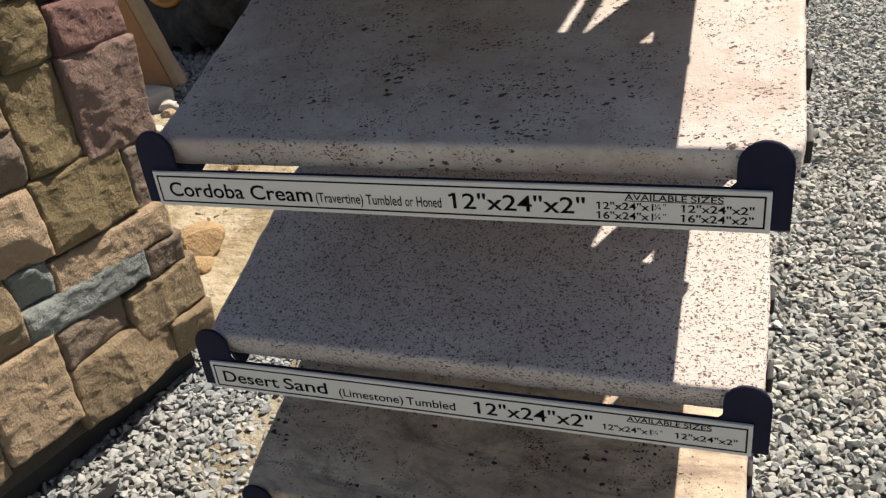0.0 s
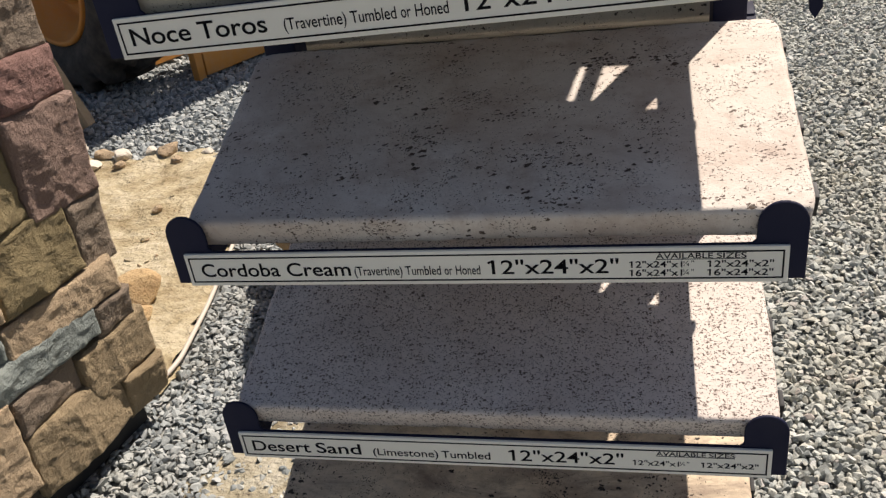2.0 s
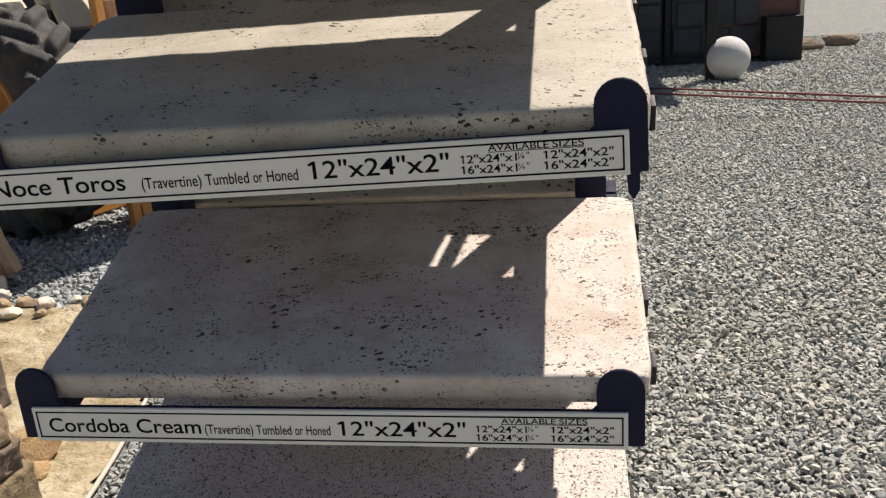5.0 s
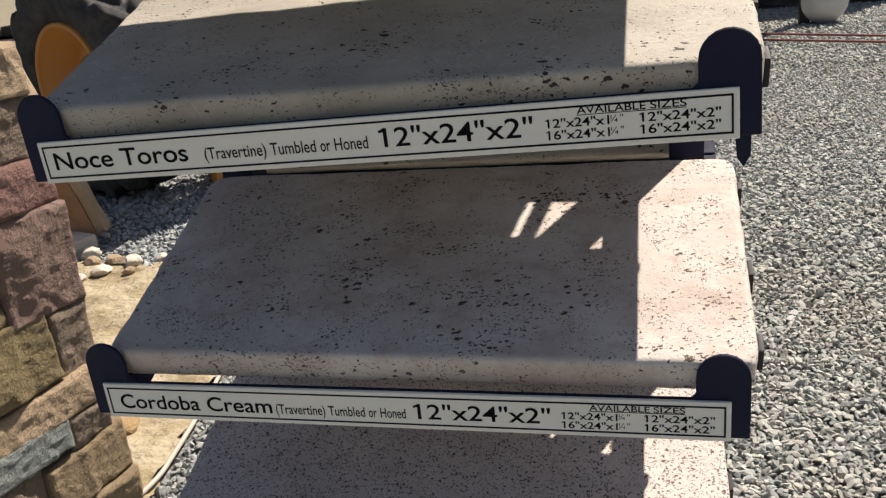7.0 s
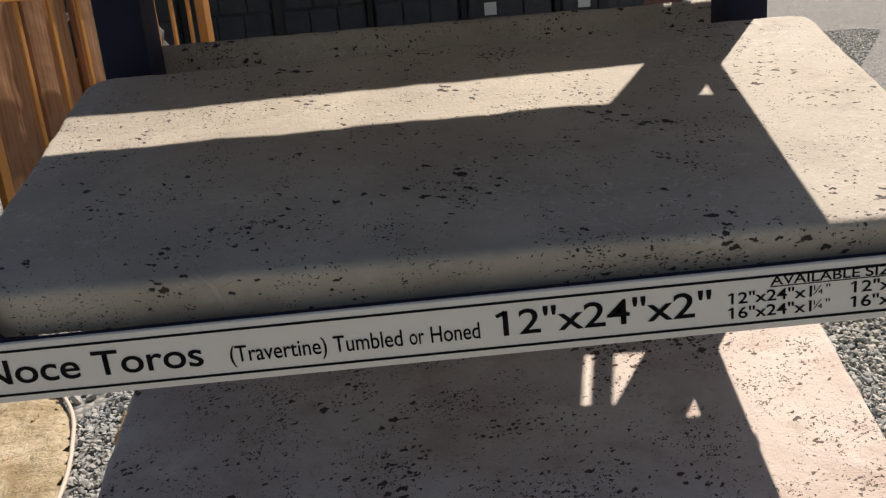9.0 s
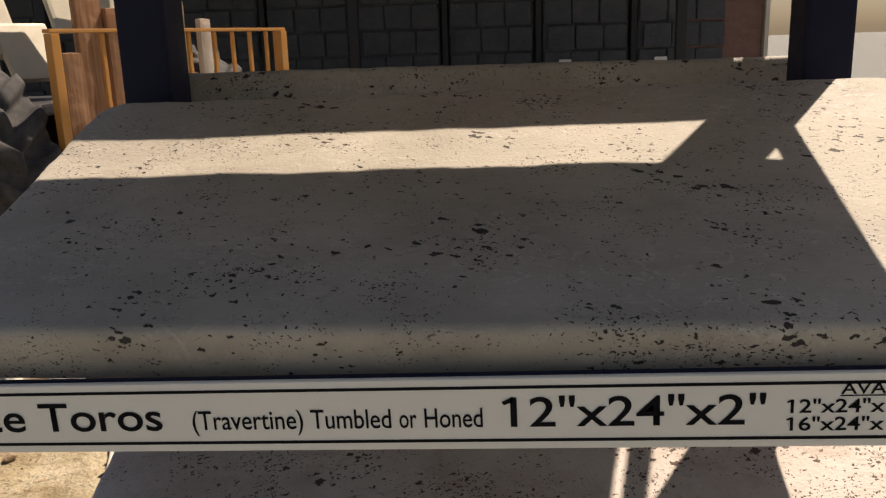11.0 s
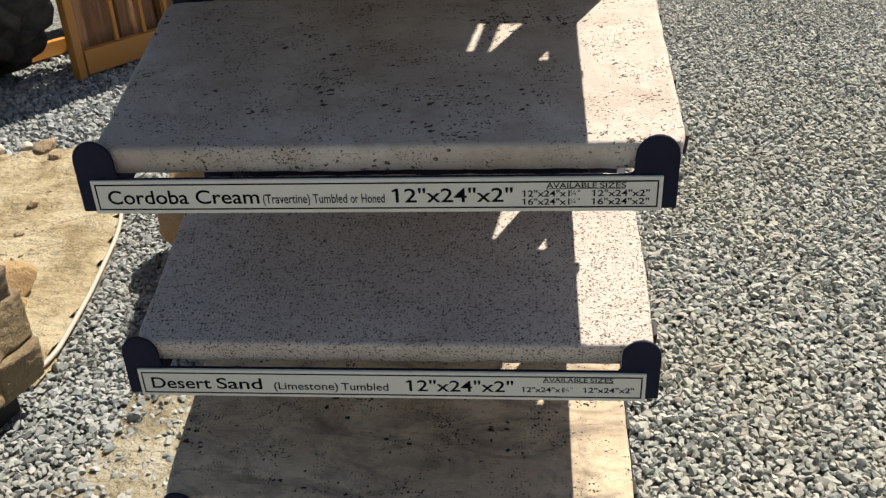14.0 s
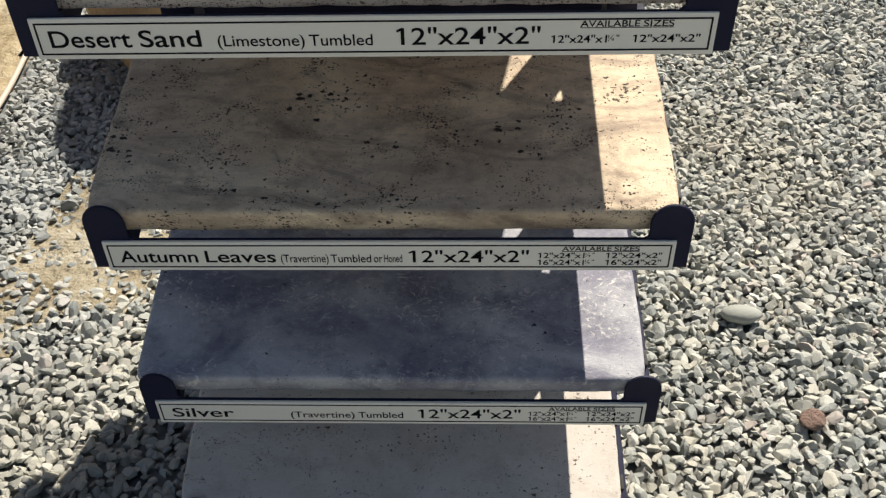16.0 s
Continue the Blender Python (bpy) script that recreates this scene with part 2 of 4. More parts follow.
def quarry(name, a, b, c, scale=1.0, rough=0.9, bite=1.0):
    """Split natural stone: three tones, dusting on ledges, and hackly relief."""
    m = Mat(name, rough)
    n1, n2 = m.noise(7 * scale, 7, 0.68, None, 0.5), m.noise(36 * scale, 6, 0.72)
    mid = tuple((p + q) / 2 for p, q in zip(a, b))
    top = tuple((p + q) / 2 for p, q in zip(b, c))
    col = m.ramp(n1, [(0.26, mid), (0.52, b), (0.76, top)])
    col = m.mix(m.span(n2, 0.55, 0.8, 0, 0.35), col, a)
    col = m.mix(m.span(m.noise(160, 3, 0.7), 0.35, 0.7, 0, 0.2), col, c)
    m.colour(col)
    chip, tone = m.cells((21 * scale, 21 * scale, 27 * scale), None, "F1", 1.0, 0.03)
    grey = m.t.nodes.new("ShaderNodeSeparateColor")
    m.put(grey.inputs[0], tone)
    m.put(m.b.inputs["Base Color"], m.mix(m.span(grey.outputs[0], 0.3, 1.0, 0, 0.10), col, a))
    m.bump(m.math("ADD", chip, m.math("MULTIPLY", grey.outputs[1], 0.25)), 0.012 / scale, 0.5 * bite)
    m.bump(n2, 0.016 / scale, 0.8 * bite)
    return m.bump(m.noise(150, 5, 0.75), 0.005, 0.8 * bite).m


TAN = quarry("tan sandstone", (0.193, 0.139, 0.080), (0.313, 0.235, 0.139), (0.422, 0.329, 0.208))
OLIVE = quarry("olive sandstone", (0.149, 0.113, 0.056), (0.260, 0.199, 0.100), (0.355, 0.285, 0.156))
PINK = quarry("purple pink sandstone", (0.163, 0.104, 0.080), (0.279, 0.185, 0.148), (0.403, 0.294, 0.231))
RED = quarry("red sandstone", (0.138, 0.069, 0.056), (0.241, 0.129, 0.107), (0.344, 0.224, 0.189))
GREYST = quarry("brown grey sandstone", (0.134, 0.104, 0.077), (0.241, 0.185, 0.136), (0.365, 0.289, 0.212))
TEAL = quarry("grey green slate", (0.148, 0.170, 0.160), (0.258, 0.289, 0.269), (0.396, 0.413, 0.372))
BUFF = quarry("buff sandstone", (0.313, 0.226, 0.135), (0.469, 0.346, 0.222), (0.603, 0.472, 0.321))
ROCK = quarry("weathered ochre boulder", (0.34, 0.19, 0.07), (0.52, 0.35, 0.17), (0.68, 0.57, 0.42), 0.7)
MORTAR = quarry("dark mortar", (0.05, 0.042, 0.034), (0.09, 0.075, 0.06), (0.13, 0.11, 0.09))
BROWN = quarry("brown sawn stone", (0.27, 0.13, 0.06), (0.40, 0.21, 0.10), (0.50, 0.30, 0.17), 0.6, 0.8, 0.3)
PALE = quarry("pale sawn stone", (0.50, 0.44, 0.35), (0.60, 0.54, 0.45), (0.70, 0.65, 0.56), 0.6, 0.8, 0.3)
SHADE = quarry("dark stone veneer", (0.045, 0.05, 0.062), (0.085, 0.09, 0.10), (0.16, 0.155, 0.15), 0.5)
CONCRETE = quarry("light cast concrete", (0.52, 0.51, 0.49), (0.62, 0.61, 0.59), (0.70, 0.69, 0.67), 0.8, 0.85, 0.25)
PEBBLE = quarry("grey green pebble", (0.26, 0.28, 0.25), (0.32, 0.335, 0.30), (0.38, 0.39, 0.35), 1.0, 0.7, 0.15)
GRAVEL, BED, SANDY, RUBBER, PLANK = gravel_mat(), gravel_bed_mat(), sand_mat("dry sandy soil"), rubber_mat(), plank_mat()

SOIL = sand_mat("trodden greyish soil", (0.86, 0.92, 1.05))


# ---------------------------------------------------------------- mesh helpers
def link(name, bm, material, parent=None, label="", smooth=False):
    me = bpy.data.meshes.new(name)
    bm.to_mesh(me)
    bm.free()
    me.materials.append(material)
    if smooth:
        me.polygons.foreach_set("use_smooth", [True] * len(me.polygons))
    ob = new(name, me)
    if parent is not None:
        ob.parent = parent
    if label:
        ob["label"] = label
    return ob


def part(name, bm, material, parent, label="", smooth=False):
    return link(name, bm, material, parent, label, smooth)


def thing(name, m, label, category, group="", kind=""):
    ob = new(name)
    ob.matrix_world = m
    return tagged(ob, label, category, group, kind)


def box(x0, x1, y0, y1, z0, z1, bevel=0.002, seg=2):
    bm = bmesh.new()
    bmesh.ops.create_cube(bm, size=1)
    for v in bm.verts:
        v.co = Vector(((x0 + x1) / 2 + v.co.x * (x1 - x0), (y0 + y1) / 2 + v.co.y * (y1 - y0), (z0 + z1) / 2 + v.co.z * (z1 - z0)))
    if bevel:
        bmesh.ops.bevel(bm, geom=bm.edges[:], offset=bevel, segments=seg, affect="EDGES", profile=0.7)
    return bm


def prism(points, y0, y1, bevel=0.0):
    """A plate with the outline points (x, z), from y0 to y1."""
    bm = bmesh.new()
    f = bm.faces.new([bm.verts.new((x, y0, z)) for x, z in points])
    r = bmesh.ops.extrude_face_region(bm, geom=[f])
    bmesh.ops.translate(bm, verts=[v for v in r["geom"] if isinstance(v, bmesh.types.BMVert)], vec=(0, y1 - y0, 0))
    bmesh.ops.recalc_face_normals(bm, faces=bm.faces[:])
    if bevel:
        bmesh.ops.bevel(bm, geom=[e for e in bm.edges if e.calc_face_angle(0) > 0.8], offset=bevel, segments=1, affect="EDGES")
    return bm


def lathe(profile, n=48):
    """Turned about the y axis; profile: (radius, y)."""
    bm = bmesh.new()
    rings = [[bm.verts.new((r * math.cos(a), y, r * math.sin(a))) for a in (2 * math.pi * k / n for k in range(n))] for r, y in profile]
    for p, q in zip(rings, rings[1:]):
        for k in range(n):
            bm.faces.new((p[k], p[(k + 1) % n], q[(k + 1) % n], q[k]))
    bmesh.ops.recalc_face_normals(bm, faces=bm.faces[:])
    return bm


def grid_box(sx, sy, sz, nx, ny, nz):
    """A closed box from the origin, its faces cut into nx, ny, nz strips."""
    bm = bmesh.new()
    bmesh.ops.create_cube(bm, size=1)
    for axis, n in enumerate((nx, ny, nz)):
        for k in range(1, n):
            no = [0, 0, 0]
            no[axis] = 1
            at = [0, 0, 0]
            at[axis] = k / n - 0.5
            bmesh.ops.bisect_plane(bm, geom=bm.verts[:] + bm.edges[:] + bm.faces[:], plane_co=at, plane_no=no)
    for v in bm.verts:
        v.co = Vector(((v.co.x + 0.5) * sx, (v.co.y + 0.5) * sy, (v.co.z + 0.5) * sz))
    return bm


def edged_box(size, cuts):
    """A closed box from the origin, cut at the given places along each axis."""
    bm = bmesh.new()
    bmesh.ops.create_cube(bm, size=1)
    for v in bm.verts:
        v.co = Vector([(v.co[k] + 0.5) * size[k] for k in range(3)])
    for axis in range(3):
        for c in cuts[axis]:
            no, at = [0, 0, 0], [0, 0, 0]
            no[axis], at[axis] = 1, c
            bmesh.ops.bisect_plane(bm, geom=bm.verts[:] + bm.edges[:] + bm.faces[:], plane_co=at, plane_no=no)
    return bm


def rounded(bm, lo, hi, r):
    """Pulls the verts of a box on to a box with round edges."""
    for v in bm.verts:
        c = Vector([min(max(v.co[k], lo[k] + r), hi[k] - r) for k in range(3)])
        d = v.co - c
        if d.length > 1e-9:
            v.co = c + d.normalized() * r


def rough_stone(sx, sy, sz, seed, cut=6, amp=0.012, r=0.009, fine=0.5):
    """A split-faced block about its centre, with a hackly front and broken edges."""
    bm = grid_box(sx, sy, sz, max(3, round(sx * cut * 8)), max(3, round(sy * cut * 4)), max(3, round(sz * cut * 8)))
    rounded(bm, (0, 0, 0), (sx, sy, sz), min(r, sx * 0.3, sy * 0.3, sz * 0.3))
    o = Vector((seed * 3.17, seed * 1.31, seed * 0.73))
    for v in bm.verts:
        p = v.co
        w = p + Vector((noise.noise(p * 9 + o), noise.noise(p * 9 + o * 2), noise.noise(p * 9 + o * 3))) * 0.05
        n1 = noise.noise(w * 7 + o)
        step = noise.noise(Vector((w.x * 6 + w.z * 4, w.y * 3, w.z * 8 - w.x * 3)) + o * 2)
        step = math.tanh(step * 5) * 0.5
        n2 = 0.45 - abs(noise.noise(w * 13 + o * 2))
        n3 = noise.noise(p * 48 + o * 3) + 0.5 * noise.noise(p * 95 + o)
        d = Vector((p.x / sx - 0.5, p.y / sy - 0.5, p.z / sz - 0.5))
        push = amp * (n1 * 0.9 + step * 1.1 * fine + n2 * 1.1 * fine + n3 * 0.28 * fine)
        edge = Vector((0.35 * d.x, 1.3 * d.y, 0.35 * d.z))
        v.co = p + edge.normalized() * push - Vector((sx / 2, sy / 2, sz / 2))
    return bm


def split_stone(sx, sy, sz, seed, relief=0.020, step=0.0058):
    """A building stone about its centre, its front broken in a few flat facets with chipped edges."""
    rng = random.Random(seed * 7 + 1)
    bm = grid_box(sx, sy, sz, max(4, round(sx / step)), 4, max(4, round(sz / step)))
    rounded(bm, (0, 0, 0), (sx, sy, sz), 0.004)
    planes = [(rng.uniform(0, sx), rng.uniform(0, sz), rng.uniform(-0.28, 0.28), rng.uniform(-0.30, 0.30), rng.uniform(0.1, 1.0) * relief) for _ in range(7)]
    o = Vector((seed * 3.17, seed * 1.31, seed * 0.73))
    for v in bm.verts:
        p = v.co.copy()
        warp = noise.noise(p * 16 + o) * 0.016
        h = min(relief, min(c + gx * (p.x - x + warp) + gz * (p.z - z + warp) for x, z, gx, gz, c in planes))
        h = max(-0.8 * relief, h)
        h += 0.0035 * (0.4 - abs(noise.noise(p * 21 + o))) * 2 + 0.0016 * noise.noise(p * 60 + o) + 0.0011 * noise.noise(p * 125 + o)
        rim = min(p.x, sx - p.x, p.z, sz - p.z) + 0.006 * noise.noise(p * 24 + o * 2)
        h -= 0.009 * max(0.0, 1 - rim / 0.014) ** 2
        out = min(1.0, max(0.0, (sy * 0.6 - p.y) / (sy * 0.5)))
        side = 0.0035 * noise.noise(p * 15 + o * 3)
        v.co = p + Vector((side * (1 if p.x > sx / 2 else -1), -h * out, side * (1 if p.z > sz / 2 else -1))) - Vector((sx / 2, sy / 2, sz / 2))
    return bm


def rock_bm(rx, ry, rz, seed, sub=4, amp=0.25, flats=7, cuts=()):
    rng = random.Random(seed)
    bm = bmesh.new()
    bmesh.ops.create_icosphere(bm, subdivisions=sub, radius=1)
    planes = []
    for _ in range(flats):
        n = Vector((rng.uniform(-1, 1), rng.uniform(-1, 1), rng.uniform(-0.6, 1))).normalized()
        planes.append((n, rng.uniform(0.58, 0.86)))
    planes += [(Vector(n).normalized(), d) for n, d in cuts]
    o = Vector((seed * 1.9, seed * 0.7, seed * 2.3))
    for v in bm.verts:
        p = v.co.copy()
        for n, d in planes:
            k = p.dot(n) - d
            if k > 0:
                p -= n * k * 0.92
        p *= 1 + amp * 0.35 * noise.noise(p * 2.1 + o) + amp * 0.16 * noise.noise(p * 6 + o) + amp * 0.08 * noise.noise(p * 15 + o)
        v.co = Vector((p.x * rx, p.y * ry, p.z * rz))
    return bm


def tube(points, r, material, name, parent=None, closed=False):
    cu = bpy.data.curves.new(name, "CURVE")
    cu.dimensions, cu.bevel_depth, cu.bevel_resolution, cu.resolution_u = "3D", r, 3, 8
    sp = cu.splines.new("NURBS")
    sp.points.add(len(points) - 1)
    for q, p in zip(sp.points, points):
        q.co = (*p, 1)
    sp.use_endpoint_u, sp.order_u = True, 3
    tmp = bpy.data.objects.new(name, cu)
    scene.collection.objects.link(tmp)
    me = bpy.data.meshes.new_from_object(tmp.evaluated_get(bpy.context.evaluated_depsgraph_get()))
    bpy.data.objects.remove(tmp)
    bpy.data.curves.remove(cu)
    me.materials.clear()
    me.materials.append(material)
    me.polygons.foreach_set("use_smooth", [True] * len(me.polygons))
    ob = new(name, me)
    if parent is not None:
        ob.parent = parent
    return ob


def words(text, x0, x1, z0, z1, y, parent, name="lettering", bold=0.0):
    """Raised print of the text, fitted between x0 and x1 and from the base line z0 to the capital height z1."""
    cu = bpy.data.curves.new(name, "FONT")
    cu.body, cu.size, cu.offset = text, 1.0, bold
    tmp = bpy.data.objects.new(name, cu)
    scene.collection.objects.link(tmp)
    me = bpy.data.meshes.new_from_object(tmp.evaluated_get(bpy.context.evaluated_depsgraph_get()))
    bpy.data.objects.remove(tmp)
    bpy.data.curves.remove(cu)
    if text[0] == "1":                 # the figure one has a slanting flag
        bm = bmesh.new()
        bm.from_mesh(me)
        left = min(v.co.x for v in bm.verts)
        bm.faces.new([bm.verts.new((left + dx, h, 0)) for dx, h in ((0.05, 0.71), (-0.15, 0.59), (-0.11, 0.51), (0.05, 0.59))])
        bm.to_mesh(me)
        bm.free()
    co = np.empty(len(me.vertices) * 3)
    me.vertices.foreach_get("co", co)
    co = co.reshape(-1, 3)
    lo, hi = co[:, 0].min(), co[:, 0].max()
    res = np.empty_like(co)
    res[:, 0] = x0 + (co[:, 0] - lo) / (hi - lo) * (x1 - x0)
    res[:, 1] = y
    res[:, 2] = z0 + co[:, 1] / 0.70 * (z1 - z0)
    me.vertices.foreach_set("co", res.ravel())
    me.materials.clear()
    me.materials.append(INK)
    me.update()
    ob = new(name, me)
    ob.parent = parent
    return ob


# ---------------------------------------------------------------- ground
bm = bmesh.new()
bmesh.ops.create_grid(bm, x_segments=8, y_segments=8, size=220)
tagged(link("ground", bm, BED), "pale grey crushed gravel yard stretching to the distance", "ground", kind="structure").location.z = -0.014


def edge_x(y):
    """Where the plastic edging parts sand from gravel."""
    return float(np.interp(y, (0.4, 1.62, 1.75, 2.2, 2.7, 3.1, 3.4, 3.8), (-1.80, -1.62, -1.44, -1.51, -1.62, -1.77, -1.98, -2.24)))


def sheet(name, x0, x1, y0, y1, step, inside, height, material, label, category):
    nx, ny = round((x1 - x0) / step), round((y1 - y0) / step)
    bm = bmesh.new()
    vs = {}
    for j in range(ny):
        for i in range(nx):
            if not inside(x0 + (i + 0.5) * step, y0 + (j + 0.5) * step):
                continue
            q = []
            for a, b in ((i, j), (i + 1, j), (i + 1, j + 1), (i, j + 1)):
                if (a, b) not in vs:
                    x, y = x0 + a * step, y0 + b * step
                    vs[a, b] = bm.verts.new((x, y, height(x, y)))
                q.append(vs[a, b])
            bm.faces.new(q)
    ob = link(name, bm, material, smooth=True)
    return tagged(ob, label, category, kind="structure")


def sand_in(x, y):
    top = 3.62 + 0.16 * noise.noise(Vector((x * 1.7, 3.3, 0)))
    return x < edge_x(y) - 0.01 and y < top


def sand_h(x, y):
    p = Vector((x, y, 0))
    return 0.014 + 0.020 * noise.noise(p * 2.3) + 0.014 * noise.noise(p * 9) + 0.007 * noise.noise(p * 27) - 0.02 * max(0, 0.06 - (edge_x(y) - x)) / 0.06


sheet("ground_sand", -4.6, -1.3, 0.4, 3.8, 0.035, sand_in, sand_h, SANDY, "dry yellow sandy soil beside the gravel", "ground")


def bare(x, y):
    """How bare of stones the gravel is: trodden soil shows beside the rack."""
    n = noise.noise(Vector((x * 3.1 + 4, y * 3.1, 1.7))) * 0.55 + noise.noise(Vector((x * 9, y * 9, 5))) * 0.25
    d = math.hypot((x + 1.02) / 0.21, (y - 1.48) / 0.44)
    e = math.hypot((x + 0.88) / 0.16, (y - 1.85) / 0.34)
    return max(0.0, 1.1 - min(d, e) + n)


sheet("ground_soil", -1.6, -0.4, 0.8, 2.7, 0.03, lambda x, y: bare(x, y) > 0.2 and x > edge_x(y),
      lambda x, y: -0.008 + 0.006 * noise.noise(Vector((x * 8, y * 8, 2))) + 0.004 * min(1, bare(x, y)), SOIL, "bare sandy soil between the stones", "ground")

edging = tube([(edge_x(y), y, 0.012) for y in np.linspace(1.72, 3.42, 14)], 0.008, EDGING, "lawn_edging")
tagged(edging, "thin pale plastic edging between sand and gravel", "garden edging")


# ---------------------------------------------------------------- the display rack
TILT_SLAB = 19.5
THICK, DEPTH = 0.034, 0.286
POST = ((-0.531, -0.490), (0.0065, 0.0430))
POST_Y = (0.957, 0.998)
REAR_Y, REAR_UP = 1.287, 0.017
# name, top of the front edge, slab's ends, stone
LEVELS = [
    ("dune", 1.571, -0.526, 0.057, "pale travertine coping slab on the top shelf of the rack"),
    ("noce", 1.337, -0.531, 0.067, "walnut-brown travertine coping slab with dark pits"),
    ("cream", 1.101, -0.523, 0.070, "cream travertine coping slab with rounded front edge"),
    ("sand", 0.868, -0.528, 0.057, "beige limestone coping slab speckled with tiny holes"),
    ("leaves", 0.634, -0.542, 0.050, "golden tan veined travertine coping slab with pit clusters"),
    ("silver", 0.399, -0.548, 0.046, "silver grey travertine coping slab with pale scratches"),
    ("white", 0.165, -0.546, 0.044, "ivory travertine coping slab on the lowest shelf"),
]


def slab_bm(width, seed):
    rim = (0.0008, 0.0022, 0.004, 0.0056, 0.0075, 0.011)
    cuts = [sorted([*rim, *(s - q for q in rim), *(np.arange(1, n) * s / n)]) for s, n in ((width, 72), (DEPTH, 30))]
    cuts.append([0.0008, 0.0022, 0.004, 0.0056, 0.0075, 0.012, 0.017, 0.022, THICK - 0.0075, THICK - 0.0056, THICK - 0.004, THICK - 0.0022, THICK - 0.0008])
    bm = edged_box((width, DEPTH, THICK), cuts)
    rounded(bm, (0, 0, 0), (width, DEPTH, THICK), 0.0058)
    o = Vector((seed * 5.3, seed * 2.9, 0))
    for v in bm.verts:
        p = v.co
        rim = min(p.x, width - p.x, p.y, DEPTH - p.y)
        near = max(0.0, 1 - rim / 0.03)
        k = noise.noise(p * 14 + o) * 0.0012 + noise.noise(p * 45 + o) * 0.0011 * near + noise.noise(p * 110 + o) * 0.0008 * near
        corner = max(0.0, 1 - math.hypot(min(p.x, width - p.x), min(p.y, DEPTH - p.y)) / 0.02)
        d = Vector((p.x / width - 0.5, p.y / DEPTH - 0.5, (p.z / THICK - 0.5) * 0.6))
        v.co = p + d.normalized() * (k - 0.004 * corner) - Vector((width / 2, 0, THICK))
    return bm


rack = thing("display_rack", pose(0, 0, 0), "navy powder-coated steel two-sided display rack with sloping shelves", "display rack")
for x0, x1 in POST:
    part("post", box(x0, x1, *POST_Y, 0.0, 1.80, 0.003), NAVY, rack)
for y0, y1 in ((0.62, 0.68), (1.26, 1.32)):
    part("foot_bar", box(-0.545, 0.07, y0, y1, 0.0, 0.03, 0.003), NAVY, rack)
for x0, x1 in POST:
    part("foot_rail", box(x0 + 0.004, x1 - 0.004, 0.68, 0.938, 0.0, 0.04, 0.003), NAVY, rack)
    part("foot_rail", box(x0 + 0.004, x1 - 0.004, 1.0, 1.26, 0.0, 0.04, 0.003), NAVY, rack)


def holder_points(w0, w1, z0, z1, ear, top, n=12):
    """Outline of the front stop: a strip with a round-headed ear at either end."""
    r = ear / 2
    pts = [(w0, z0), (w1, z0)]
    pts += [(w1 - r + r * math.cos(a), top - r + r * math.sin(a)) for a in np.linspace(0, math.pi, n)]
    pts += [(w1 - ear, z1 + 0.004), (w1 - ear - 0.004, z1), (w0 + ear + 0.004, z1), (w0 + ear, z1 + 0.004)]
    pts += [(w0 + r + r * math.cos(a), top - r + r * math.sin(a)) for a in np.linspace(0, math.pi, n)]
    return pts


def shelf(z, right, loose):
    """Arms, cross tubes and front stop of one level, in front and behind."""
    inner, outer = (0.046, 0.051) if z > 1.5 else (0.037, 0.057)
    for side, base in ((0, pose(0, 0.6585, z, TILT_SLAB)), (1, pose(-0.477, REAR_Y, z + REAR_UP, TILT_SLAB, 0, 180))):
        arms = ((-0.516, -0.508), (inner, outer)) if not side else ((-0.5330, -0.5175), (0.052, 0.060))
        for a0, a1 in arms:
            part("arm", box(a0, a1, 0.004, 0.372 if not side else 0.300, -THICK - (0.030 if not side else 0.011), -THICK - 0.001, 0.001, 1), NAVY, rack).matrix_basis = base
        for y in (0.098, 0.190):
            part("cross_tube", box(-0.50 if not side else -0.50, 0.030 if not side else 0.052, y, y + 0.022, -THICK - 0.022, -THICK - 0.001, 0.002), NAVY, rack).matrix_basis = base
    if z < 1.5:
        part("back_rail", box(-0.50, -0.004, DEPTH + 0.002, DEPTH + 0.013, -THICK, -0.020, 0.001, 1), NAVY, rack).matrix_basis = pose(0, 0.6585, z, TILT_SLAB)
    for y, w, h in ((0.036, 0.006, 0.010), (0.128, 0.006, 0.010), (0.252, 0.006, 0.006)):
        part("side_clip", box(right + 0.0005, right + w, y - h, y + h, -THICK - 0.002, -0.012, 0.002), BLACK, rack).matrix_basis = pose(0, 0.6585, z, TILT_SLAB)
    up, lean, turn, fwd = loose
    m = pose(-0.24, 0.655 - fwd, z, 0, lean, turn)
    plate = prism(holder_points(-0.303, 0.303, -0.066, -0.030, 0.042, 0.010), 0.0, 0.004, 0.0008)
    part("front_stop", plate, NAVY, rack).matrix_basis = pose(0, 0, up) @ m
    if lean < -1:
        part("tab", prism([(0.284, -0.050), (0.297, -0.050), (0.296, -0.082), (0.291, -0.090), (0.287, -0.084)], 0.005, 0.009), NAVY, rack).matrix_basis = pose(0, 0, up) @ m
    plate = prism(holder_points(-0.303, 0.303, -0.066, -0.030, 0.045, 0.010), 0.0, 0.004)
    part("front_stop", plate, NAVY, rack).matrix_basis = pose(-0.235, REAR_Y - 0.001, z + REAR_UP, 0, 0, 180)
    return pose(0, 0, up) @ m


